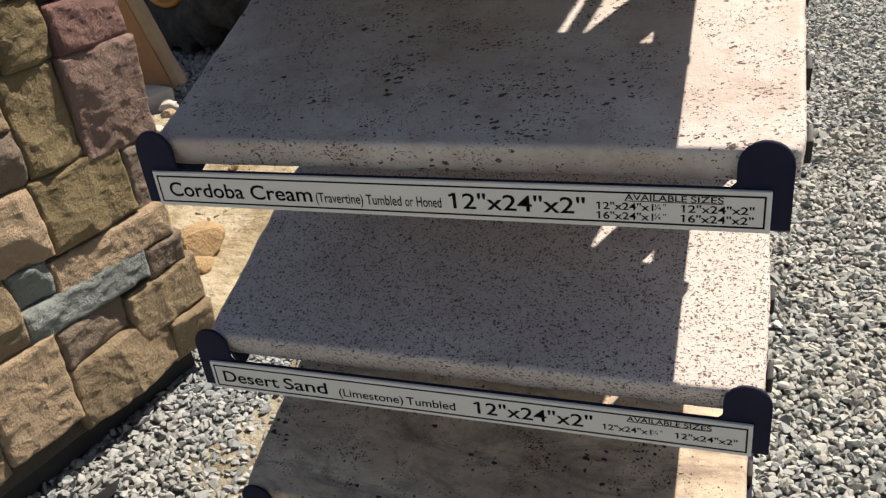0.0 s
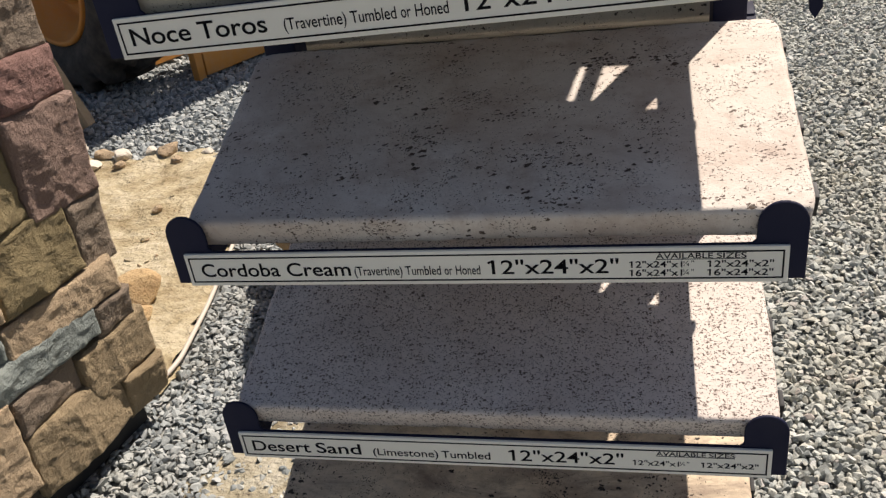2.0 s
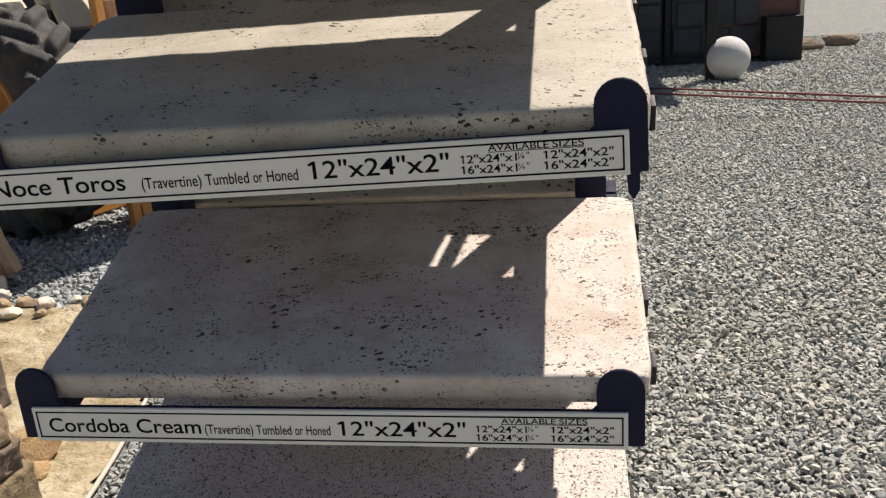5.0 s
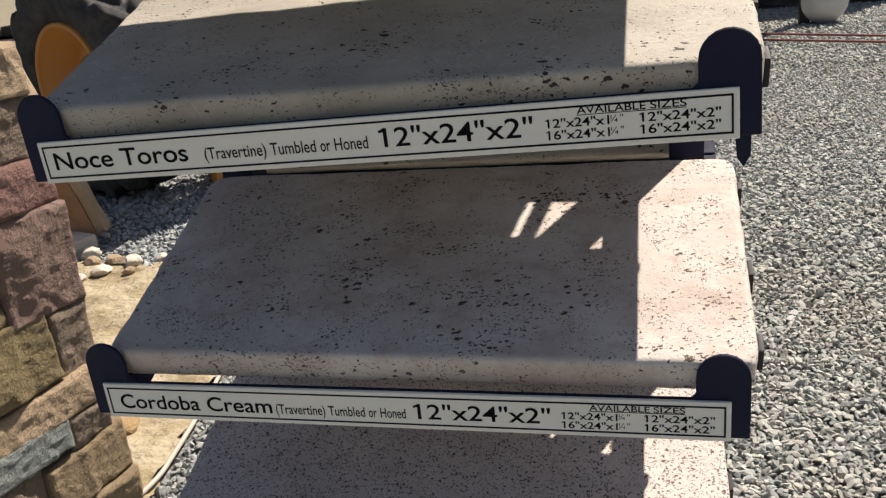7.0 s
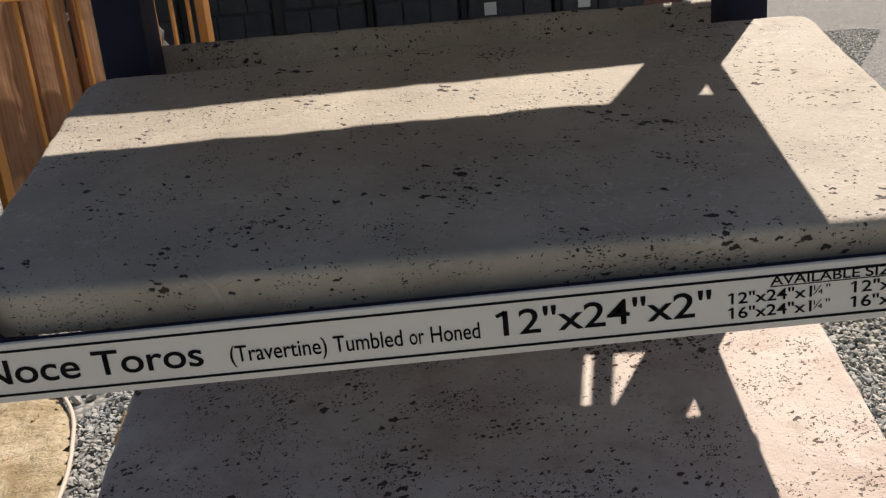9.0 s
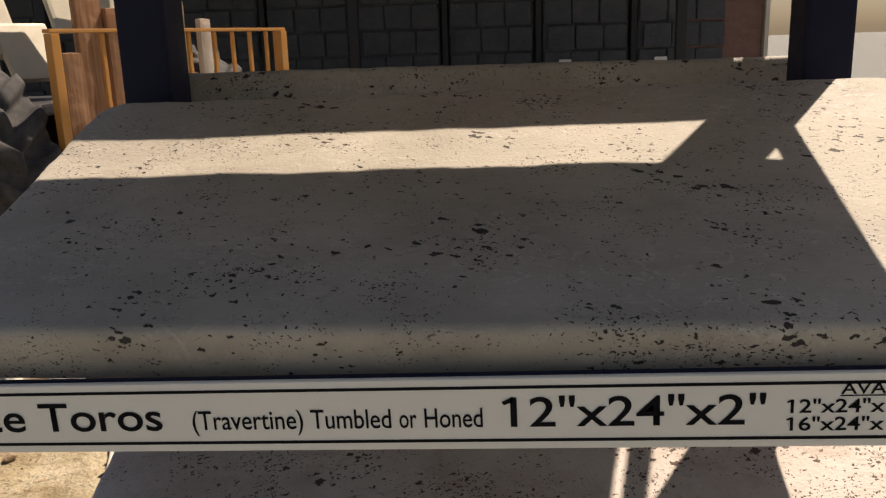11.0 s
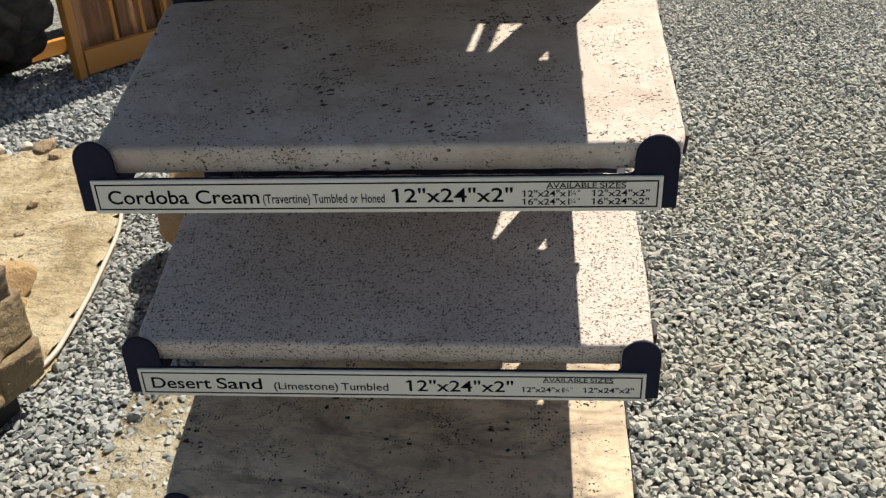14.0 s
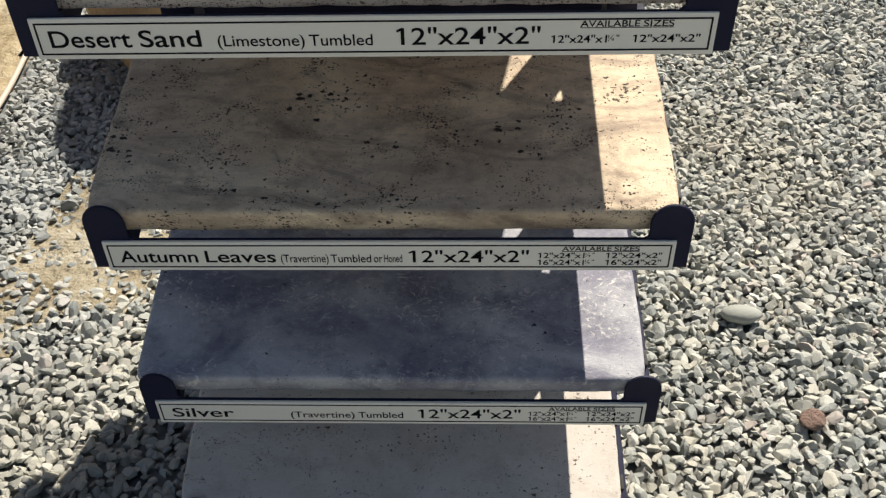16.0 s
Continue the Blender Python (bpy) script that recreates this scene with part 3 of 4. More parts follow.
LOOSE = {"noce": (0.0085, -1.4, 0.0, 0.0), "dune": (-0.004, -0.6, 0.0, 0.0)}
HOLD = {}
for k, (name, z, x0, x1, label) in enumerate(LEVELS):
    HOLD[name] = shelf(z, x1, LOOSE.get(name, (0.0, 0.0, 0.0, 0.0)))
    roll = -0.5 if name == "noce" else 0.0
    ob = link("coping_slab", slab_bm(x1 - x0, k + 1), STONE[name], smooth=True)
    ob.matrix_world = pose((x0 + x1) / 2, 0.6585 + (0.012 if name == "dune" else 0.0), z + 0.0005, TILT_SLAB, roll, 0)
    tagged(ob, label, "stone slab", "coping samples on the rack")
    end = 0.0370 if name == "dune" else 0.045
    ob = link("coping_slab", slab_bm(end + 0.5495, k + 21), STONE["noce" if name in ("noce", "cream") else LEVELS[(k * 3 + 1) % 7][0]], smooth=True)
    ob.matrix_world = pose((end - 0.5495) / 2, REAR_Y, z + REAR_UP, TILT_SLAB, 0, 180)
    tagged(ob, "travertine coping slab on the far side of the rack", "stone slab", "coping samples on the rack")


# signs: rows of sizes, rise of the print, number of large words, then each word with its ends
SIGNS = {
    "noce": (2, 0.0010, 2, (("Noce", -0.2745, -0.2170), ("Toros", -0.2090, -0.1455), ("(Travertine)", -0.1300, -0.0745), ("Tumbled", -0.0705, -0.0312),
                            ("or", -0.0272, -0.0188), ("Honed", -0.0150, 0.0128))),
    "cream": (2, 0.0, 2, (("Cordoba", -0.2720, -0.1875), ("Cream", -0.1795, -0.1135), ("(Travertine)", -0.1096, -0.0613), ("Tumbled", -0.0580, -0.0232),
                          ("or", -0.0196, -0.0120), ("Honed", -0.0085, 0.0150))),
    "sand": (1, 0.0, 2, (("Desert", -0.2735, -0.2035), ("Sand", -0.1965, -0.1436), ("(Limestone)", -0.1297, -0.0555), ("Tumbled", -0.0516, 0.0023))),
    "leaves": (2, 0.0, 2, (("Autumn", -0.2736, -0.1934), ("Leaves", -0.1854, -0.1133), ("(Travertine)", -0.1082, -0.0596), ("Tumbled", -0.0572, -0.0162),
                           ("or", -0.0134, -0.0047), ("Honed", -0.0030, 0.0154))),
    "silver": (2, 0.0, 1, (("Silver", -0.2702, -0.1965), ("(Travertine)", -0.1288, -0.0531), ("Tumbled", -0.0484, 0.0047))),
}
SW, SH = 0.576, 0.0365


def sign(level, text):
    m = HOLD[level] @ pose(0, 0, -0.067)
    top = thing("shelf_sign", m, "cream plastic shelf sign with black print and black border", "sign", "signs on the rack")
    part("panel", box(-SW / 2, SW / 2, -0.0035, -0.0002, 0.0, SH, 0.0006, 1), SIGN, top)
    y, b, w = -0.0038, 0.0040, 0.0015
    x1, z1 = SW / 2 - b, SH - b
    for q in ((-x1, x1, b, b + w), (-x1, x1, z1 - w, z1), (-x1, -x1 + w, b + w, z1 - w), (x1 - w, x1, b + w, z1 - w)):
        part("border", box(q[0], q[1], y, y + 0.0004, q[2], q[3], 0), INK, top)
    s = lambda x: x + 0.24
    if text is None:
        for q in ((-0.45, -0.36, 0.011, 0.024), (-0.34, -0.24, 0.011, 0.020), (-0.22, -0.10, 0.011, 0.025)):
            part("lettering", box(q[0] + 0.24, q[1] + 0.24, y, y + 0.0004, q[2], q[3], 0), INK, top)
        return
    rows, up, small, phrases = text
    for k, (word, a, c) in enumerate(phrases):
        big = k < small
        words(word, a, c, 0.0108 + up, (0.0258 if big else 0.0208) + up, y, top, bold=0.011 if big else 0.007)
    words('12"x24"x2"', 0.0220, 0.1428, 0.0108 + up, 0.0258 + up, y, top, bold=0.008)
    words("AVAILABLE", 0.1755, 0.2245, 0.0252 + up, 0.0307 + up, y, top, bold=0.010)
    words("SIZES", 0.2275, 0.2525, 0.0252 + up, 0.0307 + up, y, top, bold=0.010)
    part("underline", box(0.1755, 0.2525, y, y + 0.0004, 0.0241 + up, 0.0246 + up, 0), INK, top)
    for k in range(rows):
        z = ((0.0162, 0.0074)[k] if rows == 2 else 0.0114) + up
        first = "12" if k == 0 else "16"
        words(first + '"x24"x1', 0.1520, 0.1985, z, z + 0.0066, y, top, bold=0.012)
        words('\u00bc"', 0.1992, 0.2085, z + 0.0012, z + 0.0066, y, top)
        words(first + '"x24"x2"', 0.2197, 0.2755, z, z + 0.0066, y, top, bold=0.012)


for level in ("noce", "cream", "sand", "leaves", "silver"):
    sign(level, SIGNS[level])
sign("dune", None)


# ---------------------------------------------------------------- stone pillar
FACE = Matrix(((-0.193, -0.981, 0, -1.37), (-0.981, 0.193, 0, 1.66), (0, 0, 1, 0), (0, 0, 0, 1)))
# along the face, height: from and to; stone; how far it stands out
STONES = [
    (-0.01, 0.130, 0.085, 0.205, TAN, 0.010), (0.135, 0.440, 0.095, 0.262, TAN, 0.016), (0.445, 0.640, 0.140, 0.378, BUFF, 0.026),
    (-0.01, 0.230, 0.212, 0.345, TAN, 0.018), (0.236, 0.432, 0.268, 0.368, GREYST, 0.004), (0.02, 0.140, 0.352, 0.432, GREYST, 0.012),
    (0.145, 0.490, 0.372, 0.455, TEAL, 0.022), (0.495, 0.640, 0.385, 0.545, TAN, 0.012), (0.04, 0.385, 0.440, 0.530, BUFF, 0.022),
    (0.390, 0.485, 0.462, 0.545, TEAL, 0.000), (0.0, 0.112, 0.520, 0.700, GREYST, 0.006), (0.118, 0.362, 0.545, 0.720, OLIVE, 0.018),
    (0.370, 0.520, 0.552, 0.715, BUFF, 0.010), (0.0, 0.205, 0.708, 0.950, PINK, 0.022), (0.211, 0.352, 0.728, 0.950, OLIVE, 0.012),
    (0.358, 0.460, 0.722, 0.840, GREYST, 0.006), (0.358, 0.500, 0.846, 0.960, TAN, 0.010), (0.0, 0.195, 0.957, 1.060, RED, 0.024),
    (0.202, 0.325, 0.957, 1.095, OLIVE, 0.006), (0.332, 0.480, 0.967, 1.090, BUFF, 0.014), (0.0, 0.150, 1.067, 1.200, GREYST, 0.012),
    (0.156, 0.330, 1.102, 1.215, TAN, 0.016), (0.336, 0.500, 1.098, 1.225, OLIVE, 0.010), (0.0, 0.210, 1.207, 1.315, BUFF, 0.016),
    (0.216, 0.420, 1.222, 1.320, GREYST, 0.012), (0.645, 0.800, 0.120, 0.330, TAN, 0.012), (0.645, 0.800, 0.337, 0.540, OLIVE, 0.012),
    (0.525, 0.800, 0.552, 0.700, TAN, 0.016), (0.466, 0.800, 0.722, 0.840, PINK, 0.012), (0.506, 0.800, 0.846, 1.080, TAN, 0.012),
    (0.506, 0.800, 1.095, 1.318, BUFF, 0.012),
]
pillar = thing("stone_pillar", FACE, "free-standing pillar faced with rough split natural stones", "stone pillar")
part("core", box(0.02, 0.79, 0.02, 0.52, 0.07, 1.29, 0.01, 1), MORTAR, pillar, "dark recessed mortar")
# black set-back base: shade of the gap under the lowest stones, put in as colour
part("gap_shade_base", box(0.05, 0.76, 0.05, 0.5, 0.0, 0.07, 0.004, 1), BLACK, pillar)
for k, (u0, u1, z0, z1, m, out_by) in enumerate(STONES):
    ob = part("stone", split_stone(u1 - u0 + 0.009, 0.085, z1 - z0 + 0.010, k + 3), m, pillar)
    ob.matrix_basis = pose((u0 + u1) / 2, 0.0375 - out_by, (z0 + z1) / 2, 0, random.uniform(-1.2, 1.2), random.uniform(-2, 2))
for k, (z0, z1, m) in enumerate(((0.09, 0.34, TAN), (0.35, 0.53, GREYST), (0.54, 0.72, OLIVE), (0.73, 0.95, PINK), (0.96, 1.1, RED), (1.11, 1.31, BUFF))):
    for j in range(2):
        ob = part("stone", rough_stone(0.07, 0.21, z1 - z0 - 0.008, k * 2 + j + 60, 6, 0.013), m, pillar)
        ob.matrix_basis = pose(0.022, 0.19 + 0.22 * j, (z0 + z1) / 2)

scrap = prism([(-0.12, 0.0), (0.12, 0.0), (0.10, 0.05), (0.04, 0.075), (-0.08, 0.06)], 0.0, 0.003)
ob = link("ground_cloth", scrap, BLACK)
ob.matrix_world = FACE @ pose(0.60, -0.10, 0.004, 70, 0, 8)
tagged(ob, "torn scrap of black ground cloth at the pillar's foot", "ground cloth")


# ---------------------------------------------------------------- boulder and loose stones
bm = rock_bm(0.56, 0.48, 0.50, 23, 5, 0.42, 6, (((-0.75, -0.15, 0.55), 0.55), ((-0.2, -0.3, 0.9), 0.62), ((-0.3, -0.9, 0.25), 0.7)))
for v in bm.verts:                     # it rises to a blunt unseen crest behind the rack, added to lengthen its shadow
    rise = min(1.0, max(0.0, (v.co.x + 0.26) / 0.30))
    v.co.z += 0.48 * rise * rise * (3 - 2 * rise) * min(1.0, max(0.0, (v.co.z + 0.15) / 0.45))
ob = link("boulder", bm, ROCK, smooth=False)
ob.matrix_world = pose(-0.85, 2.47, 0.215, 0, 0, 20)
tagged(ob, "large weathered ochre boulder lying on the gravel", "boulder")

LOOSE_ROCKS = [(-1.80, 2.23, 0.095, ROCK), (-1.72, 2.10, 0.05, ROCK), (-2.38, 3.62, 0.055, BUFF), (-2.62, 3.56, 0.05, PALE), (-2.74, 3.60, 0.045, BUFF),
               (-2.72, 3.44, 0.045, PALE), (-2.50, 3.64, 0.03, PALE), (-2.86, 3.56, 0.045, BUFF), (-2.16, 3.60, 0.025, PALE), (-2.95, 3.68, 0.05, PALE),
               (-3.02, 3.46, 0.04, BUFF), (-2.80, 3.36, 0.035, PALE), (-2.58, 3.46, 0.03, BUFF), (-2.10, 2.95, 0.022, BUFF), (-2.28, 3.50, 0.03, BUFF)]
for k, (x, y, r, m) in enumerate(LOOSE_ROCKS):
    ob = link("loose_rock", rock_bm(r * 1.25, r, r * 0.7, 40 + k, 3, 0.3, 6), m)
    ob.matrix_world = pose(x, y, r * 0.42 + 0.012, 0, 0, k * 47)
    tagged(ob, "small rough rock lying on the sand", "rock", "loose rocks on the sand")

ob = link("pebble", rock_bm(0.040, 0.022, 0.017, 77, 3, 0.06, 1), PEBBLE, smooth=True)
ob.matrix_world = pose(0.365, 1.203, 0.014, 0, 0, -6)
tagged(ob, "smooth grey-green oval pebble on the gravel", "pebble")
ob = link("pebble", rock_bm(0.024, 0.020, 0.017, 78, 3, 0.2, 5), PINK)
ob.matrix_world = pose(0.415, 0.94, 0.014, 0, 0, 30)
tagged(ob, "dark red angular stone on the gravel", "pebble")

lean = thing("leaning_slab", pose(-3.06, 3.92, 0.06, -6, -20, 8), "brown sawn stone slab leaning with a pale cut edge", "stone slab")
part("slab", rough_stone(0.19, 0.07, 1.1, 91, 5, 0.006), BROWN, lean).matrix_basis = pose(-0.08, 0.0, 0.55)
part("facing", rough_stone(0.055, 0.08, 1.1, 92, 5, 0.005), BUFF, lean, "pale cut edge").matrix_basis = pose(0.045, 0.0, 0.55)
ob = link("stone_block", rough_stone(0.26, 0.3, 0.09, 93, 5, 0.006), PALE)
ob.matrix_world = pose(-3.17, 3.72, 0.05, 0, 0, -20)
tagged(ob, "pale sawn stone block under the leaning slab", "stone block")


# ---------------------------------------------------------------- loader behind
loader = thing("wheel_loader", pose(0, 0, 0), "beige and orange wheel loader with big lugged tyres and an added unseen shade board", "loader")


def wheel(x, y, z):
    w = new("wheel")
    w.parent = loader
    w.matrix_basis = pose(x, y, z, 0, 0, -25)
    prof = [(0.40, 0.10), (0.43, 0.05), (0.46, 0.03), (0.52, 0.005), (0.58, 0.0), (0.62, 0.008), (0.65, 0.022), (0.675, 0.036)]
    prof += [(0.69, q) for q in np.linspace(0.05, 0.45, 25)] + [(0.675, 0.464), (0.65, 0.478), (0.62, 0.492), (0.58, 0.50), (0.46, 0.48), (0.40, 0.40)]
    bm = lathe(prof, 320)
    for v in bm.verts:                 # broad slanting lugs, half a step apart on the two sides
        r = math.hypot(v.co.x, v.co.z)
        if r > 0.60:
            side = v.co.y < 0.25
            d = abs(v.co.y - 0.25)
            u = math.atan2(v.co.z, v.co.x) / (2 * math.pi) * 18 + (0.0 if side else 0.5) - d * 3.0
            lug = min(1.0, max(0.0, (0.29 - abs((u % 1.0) - 0.5)) * 9)) * min(1.0, (r - 0.60) / 0.06)
            lug *= min(1.0, max(0.0, (d + 0.02) / 0.05))
            k = 1 + 0.055 * lug / r
            v.co.x *= k
            v.co.z *= k
    part("tyre", bm, RUBBER, w, "", True)
    part("rim", lathe([(0.425, 0.11), (0.425, 0.035), (0.405, 0.025), (0.39, 0.04), (0.385, 0.09), (0.36, 0.10), (0.35, 0.17), (0.32, 0.18), (0.31, 0.27), (0.20, 0.29), (0.19, 0.20), (0.13, 0.185), (0.12, 0.13), (0.0, 0.125)], 56), ORANGE, w, "orange steel rim", True)


wheel(-3.68, 4.757, 0.745)
wheel(-5.93, 5.806, 0.745)
wheel(-2.93, 6.37, 0.745)
part("chassis", box(-6.6, -3.5, 5.3, 6.4, 0.55, 1.05, 0.03), BLACK, loader)
part("engine_cover", box(-6.8, -4.6, 5.2, 6.5, 1.06, 2.0, 0.08), BEIGE, loader)
part("mudguard", prism([(-4.5, 1.62), (-4.35, 1.72), (-3.9, 1.72), (-3.55, 1.50), (-3.52, 1.44), (-3.92, 1.64), (-4.35, 1.64)], 4.75, 5.3, 0.01), BEIGE, loader)
part("hood_panel", box(-0.2, 0.2, -0.03, 0.03, 0.0, 0.46, 0.025), BEIGE, loader).matrix_basis = pose(-3.66, 6.2, 1.27, -30, 0, 60)
part("hood_panel", box(-0.20, 0.18, -0.03, 0.03, 0.0, 0.7, 0.03), BEIGE, loader).matrix_basis = pose(-3.40, 6.35, 1.60, -22, 0, 60)
part("cab_pillar", box(-0.11, 0.11, -0.05, 0.05, 0.0, 1.1, 0.02), BEIGE, loader).matrix_basis = pose(-3.87, 6.15, 1.44, -25, 0, 60)
part("cab_pillar", box(-3.30, -3.18, 6.4, 6.5, 1.1, 2.9, 0.02), BEIGE, loader)
part("cab_floor", box(-4.6, -3.3, 5.4, 6.6, 1.06, 1.14, 0.02), BLACK, loader)
# unseen board above the view, added only to cast shade on the gravel
roof = part("added_shade_board", box(-1.5, 1.6, 0.0, 0.5, 0.0, 0.12, 0.03), BEIGE, loader)
roof.matrix_basis = pose(-1.515, 6.04, 2.9, 0, 0, 66.3)


# ---------------------------------------------------------------- orange rack with slabs
AX = math.degrees(math.atan2(1.82, 0.80))
oframe = thing("slab_rack", pose(-2.83, 4.93, 0, 0, 0, AX), "orange steel rack of upright bars holding brown stone slabs", "slab rack")
L = 1.98
part("corner_post", box(-0.03, 0.03, -0.03, 0.03, 0.0, 1.57, 0.006), ORANGE, oframe)
part("corner_post", box(L - 0.035, L + 0.035, -0.04, 0.04, 0.0, 1.57, 0.006), ORANGE, oframe)
part("top_rail", box(-0.035, L + 0.035, -0.03, 0.03, 1.572, 1.594, 0.004), ORANGE, oframe)
part("bottom_rail", box(0.04, L - 0.04, -0.035, 0.035, 0.02, 0.17, 0.006), ORANGE, oframe)
for x in (0.34, 0.58, 0.80, 1.04, 1.28, 1.46, 1.64, 1.82):
    part("bar", box(x - 0.015, x + 0.015, -0.012, 0.012, 0.172, 1.57, 0.004, 1), ORANGE, oframe)
part("rear_post", box(-0.035, 0.035, 0.62, 0.68, 0.0, 1.3, 0.006), ORANGE, oframe)
part("rear_post", box(L - 0.035, L + 0.035, 0.62, 0.68, 0.0, 1.3, 0.006), ORANGE, oframe)
part("rear_rail", box(0.04, L - 0.04, 0.62, 0.68, 0.02, 0.12, 0.006), ORANGE, oframe)
W = oframe.matrix_world.copy()
for k, (x0, x1, y0, y1, h, m, lbl) in enumerate((
        (0.13, 0.27, 0.10, 0.15, 1.52, PLANK, "brown sawn slab standing upright in the rack"),
        (0.28, 0.47, 0.13, 0.18, 1.86, PLANK, "tall brown sawn slab standing upright in the rack"),
        (0.475, 0.62, 0.10, 0.15, 1.78, PLANK, "brown sawn slab standing upright in the rack"),
        (0.63, 0.83, 0.14, 0.19, 1.90, PLANK, "tall brown sawn slab standing upright in the rack"),
        (0.86, 1.00, 0.10, 0.16, 1.80, PLANK, "brown sawn slab standing upright in the rack"),
        (1.05, 1.20, 0.18, 0.24, 1.84, TAN, "tan stone slab standing upright in the rack"),
        (1.24, 1.34, 0.08, 0.13, 1.72, PALE, "pale stone slab standing upright in the rack"))):
    ob = link("upright_slab", rough_stone(x1 - x0, y1 - y0, h - 0.13, 120 + k, 3, 0.003), m)
    ob.matrix_world = W @ pose((x0 + x1) / 2, (y0 + y1) / 2, (h + 0.13) / 2 - 0.06)
    tagged(ob, lbl, "stone slab", "slabs in the orange rack")
for k, (x, y, r) in enumerate(((-2.35, 6.35, 0.30), (-2.9, 6.1, 0.34), (-2.05, 7.3, 0.42), (-3.2, 6.9, 0.45), (-2.6, 7.2, 0.5))):
    ob = link("pile_rock", rock_bm(r * 1.2, r, r * 1.1, 150 + k, 3, 0.3, 8), (PALE, BUFF, PALE, TAN, BUFF)[k])
    ob.matrix_world = pose(x, y, r * 0.75, 0, 0, 40 * k)
    tagged(ob, "pale quarry rock piled behind the slab rack", "rock", "rocks behind the rack")


# ---------------------------------------------------------------- far display wall, ball and hoses
def display_wall():
    w = thing("display_building", pose(0, 0, 0), "open-fronted dark display shed with stone veneer panels", "shed")
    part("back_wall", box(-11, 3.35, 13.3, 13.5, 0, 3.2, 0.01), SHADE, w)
    part("roof", box(-11.2, 2.35, 10.9, 13.6, 3.05, 3.25, 0.02), BLACK, w)
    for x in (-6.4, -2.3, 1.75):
        part("roof_post", box(x - 0.06, x + 0.06, 11.05, 11.17, 0, 3.05, 0.01), BLACK, w)
    for k in range(9):
        x0 = -9.6 + k * 1.38
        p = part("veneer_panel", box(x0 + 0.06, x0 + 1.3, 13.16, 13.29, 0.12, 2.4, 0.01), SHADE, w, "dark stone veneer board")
        for j in range(6):
            for i in range(3):
                a = x0 + 0.08 + i * 0.405 + (0.06 if j % 2 else 0)
                b = min(a + 0.39, x0 + 1.29)
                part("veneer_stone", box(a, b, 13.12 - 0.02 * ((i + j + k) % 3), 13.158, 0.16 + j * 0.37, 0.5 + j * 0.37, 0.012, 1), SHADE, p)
        part("frame_post", box(x0 - 0.04, x0 + 0.04, 13.08, 13.29, 0, 2.5, 0.006), BLACK, w)
        if k in (3, 7, 8):
            part("tag", box(x0 + 0.30, x0 + 0.48, 13.05, 13.06, 0.95, 1.13, 0.002, 1), TAG, w, "white paper tag")
    p = part("end_panel", rough_stone(1.1, 0.1, 2.3, 210, 3, 0.02), RED, w, "reddish flagstone board")
    p.matrix_basis = pose(2.72, 13.2, 1.2)
    part("end_trim", box(3.28, 3.34, 13.06, 13.29, 0, 2.5, 0.006), PALE, w, "pale end trim")


display_wall()
ob = link("stone_planter", rough_stone(0.5, 0.45, 0.62, 230, 4, 0.008), BLACK)
ob.matrix_world = pose(3.02, 13.0, 0.31)
tagged(ob, "black square block standing on the gravel", "planter")
for x, y, r in ((3.7, 14.2, 0.18), (4.3, 14.6, 0.2)):
    ob = link("loose_rock", rock_bm(r * 1.5, r, r * 0.6, int(x * 10), 3, 0.3, 6), GREYST)
    ob.matrix_world = pose(x, y, r * 0.4)
    tagged(ob, "grey rock lying on the far gravel", "rock")
bm = lathe([(0.0, -0.262)] + [(0.27 * math.cos(a), 0.27 * math.sin(a)) for a in np.linspace(-1.32, 1.5, 22)] + [(0.0, 0.27)], 40)
bmesh.ops.transform(bm, matrix=pose(0, 0, 0, 90), verts=bm.verts[:])
ob = link("concrete_ball", bm, CONCRETE, smooth=True)
ob.matrix_world = pose(1.96, 11.1, 0.258)
tagged(ob, "pale cast concrete garden ball on the gravel", "garden ball")
for k, pts in enumerate(([(-2, 11.4), (0.24, 10.9), (2.3, 9.45), (3.3, 8.75), (6, 7.6), (9, 7.0)], [(-2, 11.0), (0.24, 10.4), (2.2, 9.05), (3.2, 8.4), (6, 7.5), (9, 6.2)])):
    tagged(tube([(x, y, 0.034) for x, y in pts], 0.013, HOSE, "garden_hose"), "faded red hose lying across the gravel", "hose")


# ---------------------------------------------------------------- gravel stones
def rock_templates(n, sub, rng):
    res = []
    for _ in range(n):
        bm = bmesh.new()
        bmesh.ops.create_icosphere(bm, subdivisions=sub, radius=1)
        v = np.array([p.co[:] for p in bm.verts])
        f = np.array([[q.index for q in face.verts] for face in bm.faces])
        bm.free()
        for _ in range(11):
            d = rng.normal(size=3)
            d /= np.linalg.norm(d)
            k = np.maximum(0, v @ d - rng.uniform(0.32, 0.72))
            v = v - k[:, None] * d
        v *= np.array([1.5, 1.3, 0.95]) * rng.uniform(0.82, 1.18, 3)
        res.append((v, f))
    return res


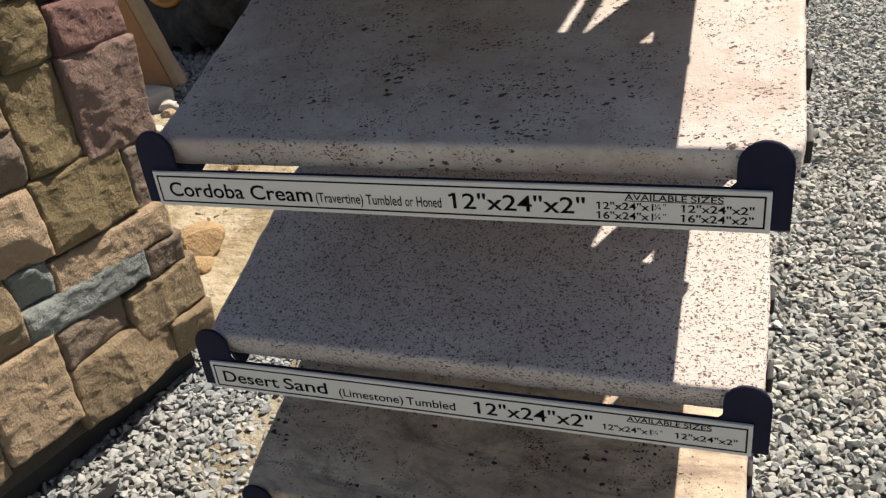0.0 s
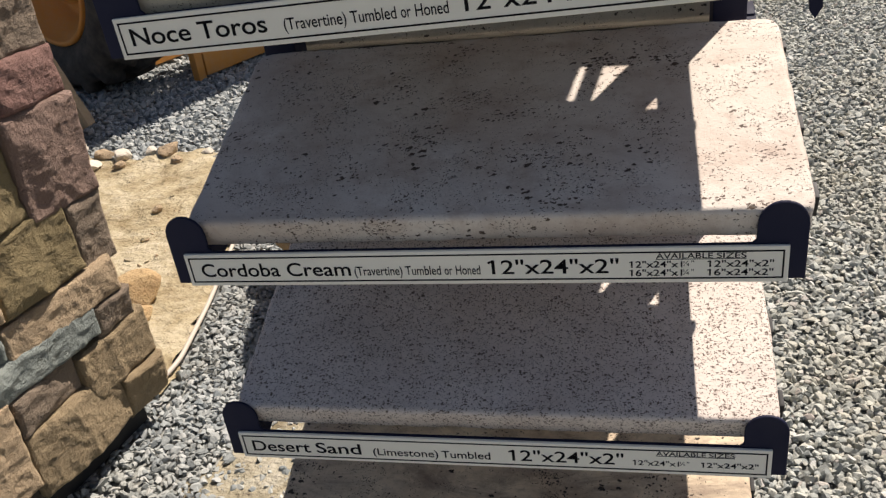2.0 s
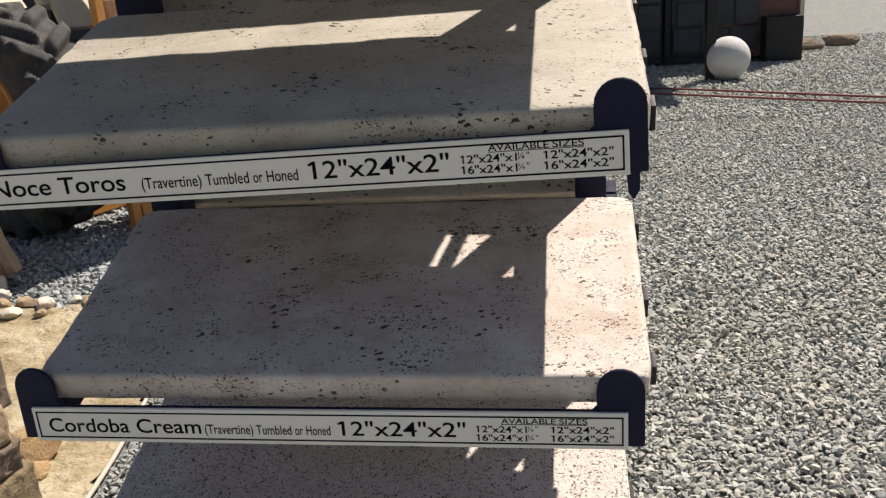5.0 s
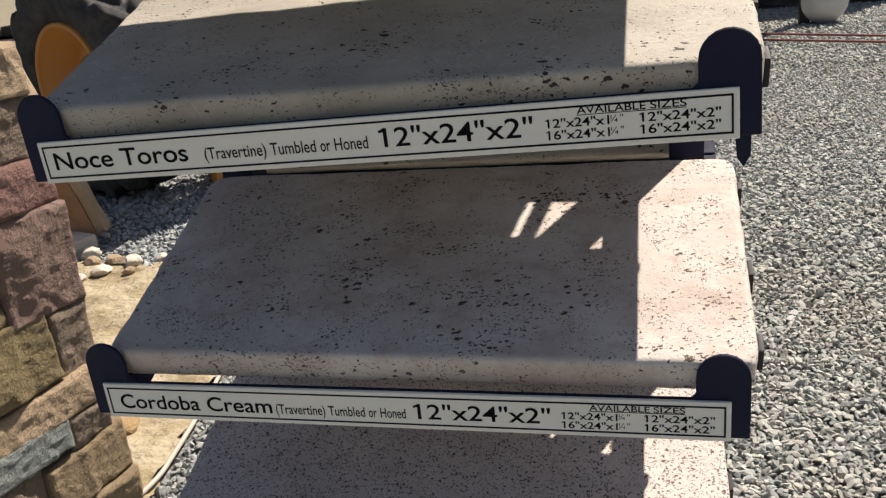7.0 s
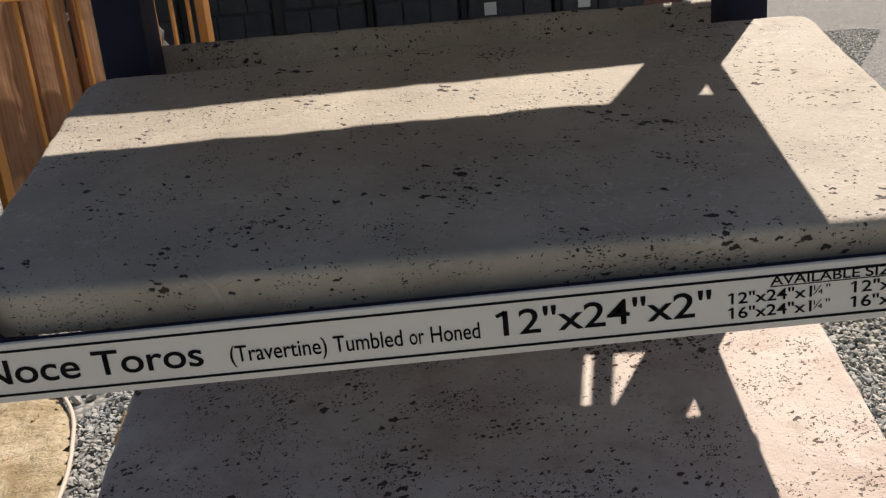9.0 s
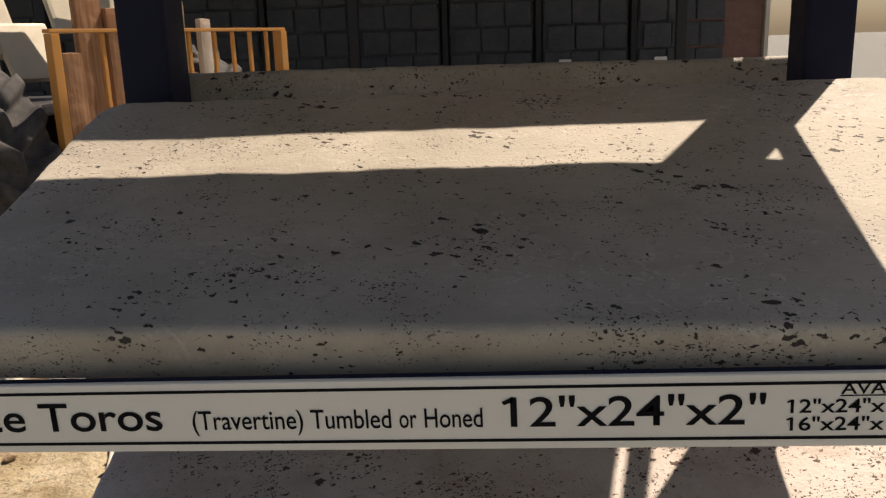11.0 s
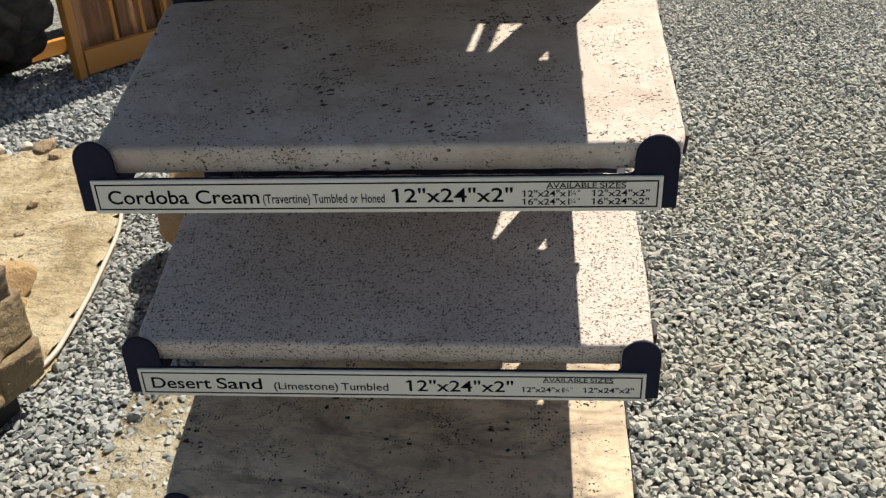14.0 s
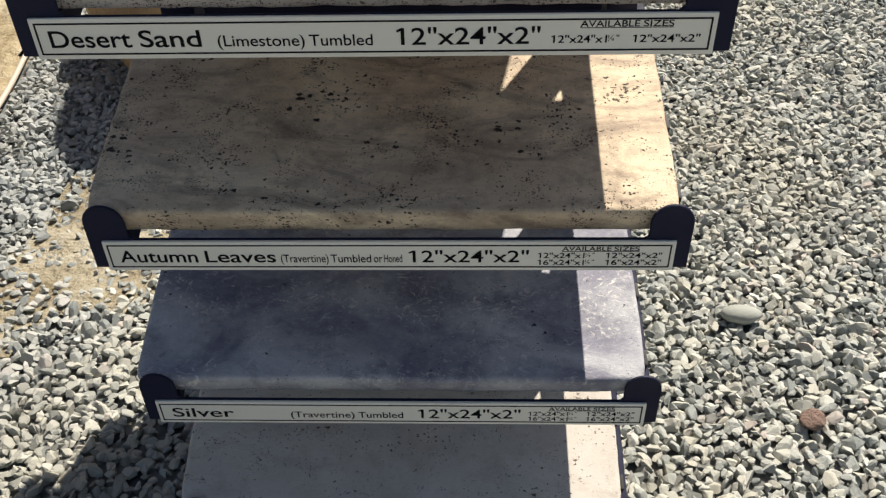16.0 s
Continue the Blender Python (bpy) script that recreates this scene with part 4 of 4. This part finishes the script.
def scatter(name, x0, x1, y0, y1, step, rad, sub, keep, seed, label, material=GRAVEL):
    rng = np.random.default_rng(seed)
    nx, ny = int((x1 - x0) / step), int((y1 - y0) / step)
    gx, gy = np.meshgrid(np.arange(nx), np.arange(ny))
    px = x0 + (gx.ravel() + 0.5 + rng.uniform(-0.48, 0.48, nx * ny)) * step
    py = y0 + (gy.ravel() + 0.5 + rng.uniform(-0.48, 0.48, nx * ny)) * step
    chance = rng.random(nx * ny)
    ok = np.array([keep(a, b, c) for a, b, c in zip(px, py, chance)])
    px, py = px[ok], py[ok]
    n = len(px)
    r = rad * np.exp(rng.normal(0, 0.24, n))
    pz = rng.uniform(-0.35, 0.35, n) * r - 0.004
    q = rng.normal(size=(n, 4)) * np.array([1.0, 0.28, 0.28, 1.0])
    q /= np.linalg.norm(q, axis=1)[:, None]
    w, x, y, z = q.T
    rot = np.stack([1 - 2 * (y * y + z * z), 2 * (x * y - z * w), 2 * (x * z + y * w), 2 * (x * y + z * w), 1 - 2 * (x * x + z * z), 2 * (y * z - x * w),
                    2 * (x * z - y * w), 2 * (y * z + x * w), 1 - 2 * (x * x + y * y)], 1).reshape(n, 3, 3)
    temps = rock_templates(14, sub, rng)
    pick = rng.integers(0, 14, n)
    vs, fs, base = [], [], 0
    for k, (tv, tf) in enumerate(temps):
        i = np.nonzero(pick == k)[0]
        v = np.einsum("nij,vj->nvi", rot[i] * r[i, None, None], tv) + np.stack([px[i], py[i], pz[i]], 1)[:, None, :]
        f = tf[None] + (base + np.arange(len(i)) * len(tv))[:, None, None]
        vs.append(v.reshape(-1, 3))
        fs.append(f.reshape(-1, 3))
        base += len(i) * len(tv)
    v, f = np.concatenate(vs), np.concatenate(fs)
    me = bpy.data.meshes.new(name)
    me.vertices.add(len(v))
    me.vertices.foreach_set("co", v.ravel())
    me.loops.add(f.size)
    me.loops.foreach_set("vertex_index", f.ravel().astype(np.int32))
    me.polygons.add(len(f))
    me.polygons.foreach_set("loop_start", np.arange(0, f.size, 3, dtype=np.int32))
    me.polygons.foreach_set("use_smooth", np.zeros(len(f), dtype=bool))
    me.update(calc_edges=True)
    me.materials.append(material)
    return tagged(new(name, me), label, "gravel", kind="stuff")


def in_near(x, y, c):
    if x < edge_x(y) + 0.012 or (-1.9 < x < -1.36 and y < 1.66 and x < -1.435 - (1.66 - y) * 0.19):
        return False
    if x > -1.6 + y * 0 and x < -0.3:
        b = bare(x, y)
        if b > 0.15 and c < min(0.66, b * 0.8):
            return False
    return True


def in_left(x, y, c):
    return not sand_in(x, y) and not (x > -1.7 and y < 3.2) and (y > 3.55 or c < 0.2)


def fine_area(x, y):
    return -1.35 < x < 1.05 and 0.62 < y < 2.05 and not (-0.5 < x < 0.02 and 0.75 < y < 1.2)


scatter("gravel", -1.35, 1.05, 0.62, 2.05, 0.0155, 0.0092, 2, lambda x, y, c: fine_area(x, y) and in_near(x, y, c), 3, "grey and beige crushed stone gravel")
scatter("gravel", -1.75, 1.35, 0.5, 3.2, 0.0178, 0.0106, 1, lambda x, y, c: not fine_area(x, y) and in_near(x, y, c), 9, "grey and beige crushed stone gravel")
scatter("gravel", 1.35, 2.6, 1.3, 3.2, 0.022, 0.0132, 1, lambda x, y, c: True, 4, "grey and beige crushed stone gravel")
scatter("gravel", -1.7, 3.4, 3.2, 5.6, 0.024, 0.0140, 1, lambda x, y, c: x > edge_x(y) + 0.01 if y < 3.8 else True, 5, "grey and beige crushed stone gravel")
scatter("gravel", -4.2, -1.7, 3.2, 5.6, 0.030, 0.0175, 1, in_left, 6, "grey crushed stone gravel in the added board's shade")
scatter("gravel", -0.1, 4.2, 5.6, 8.2, 0.026, 0.0125, 1, lambda x, y, c: True, 8, "grey and beige crushed stone gravel")
scatter("gravel", 0.2, 7.6, 8.2, 16.5, 0.040, 0.0175, 1, lambda x, y, c: x < 3.4 + (y - 8.2) * 0.55 and not (x < 3.4 and y > 12.9), 12, "grey and beige crushed stone gravel")
scatter("sand_clods", -3.4, -1.42, 0.9, 3.6, 0.06, 0.014, 1, lambda x, y, c: sand_in(x, y) and c < 0.25 + 0.7 * noise.noise(Vector((x * 3, y * 3, 4))), 10, "small dry clods of sandy soil", SANDY)
scatter("sand_grit", -3.4, -1.42, 0.9, 3.7, 0.03, 0.0075, 1, lambda x, y, c: sand_in(x, y) and c < 0.14 + 0.7 * max(0, noise.noise(Vector((x * 2, y * 2, 8)))), 7, "small stones scattered on the sandy soil", BUFF)
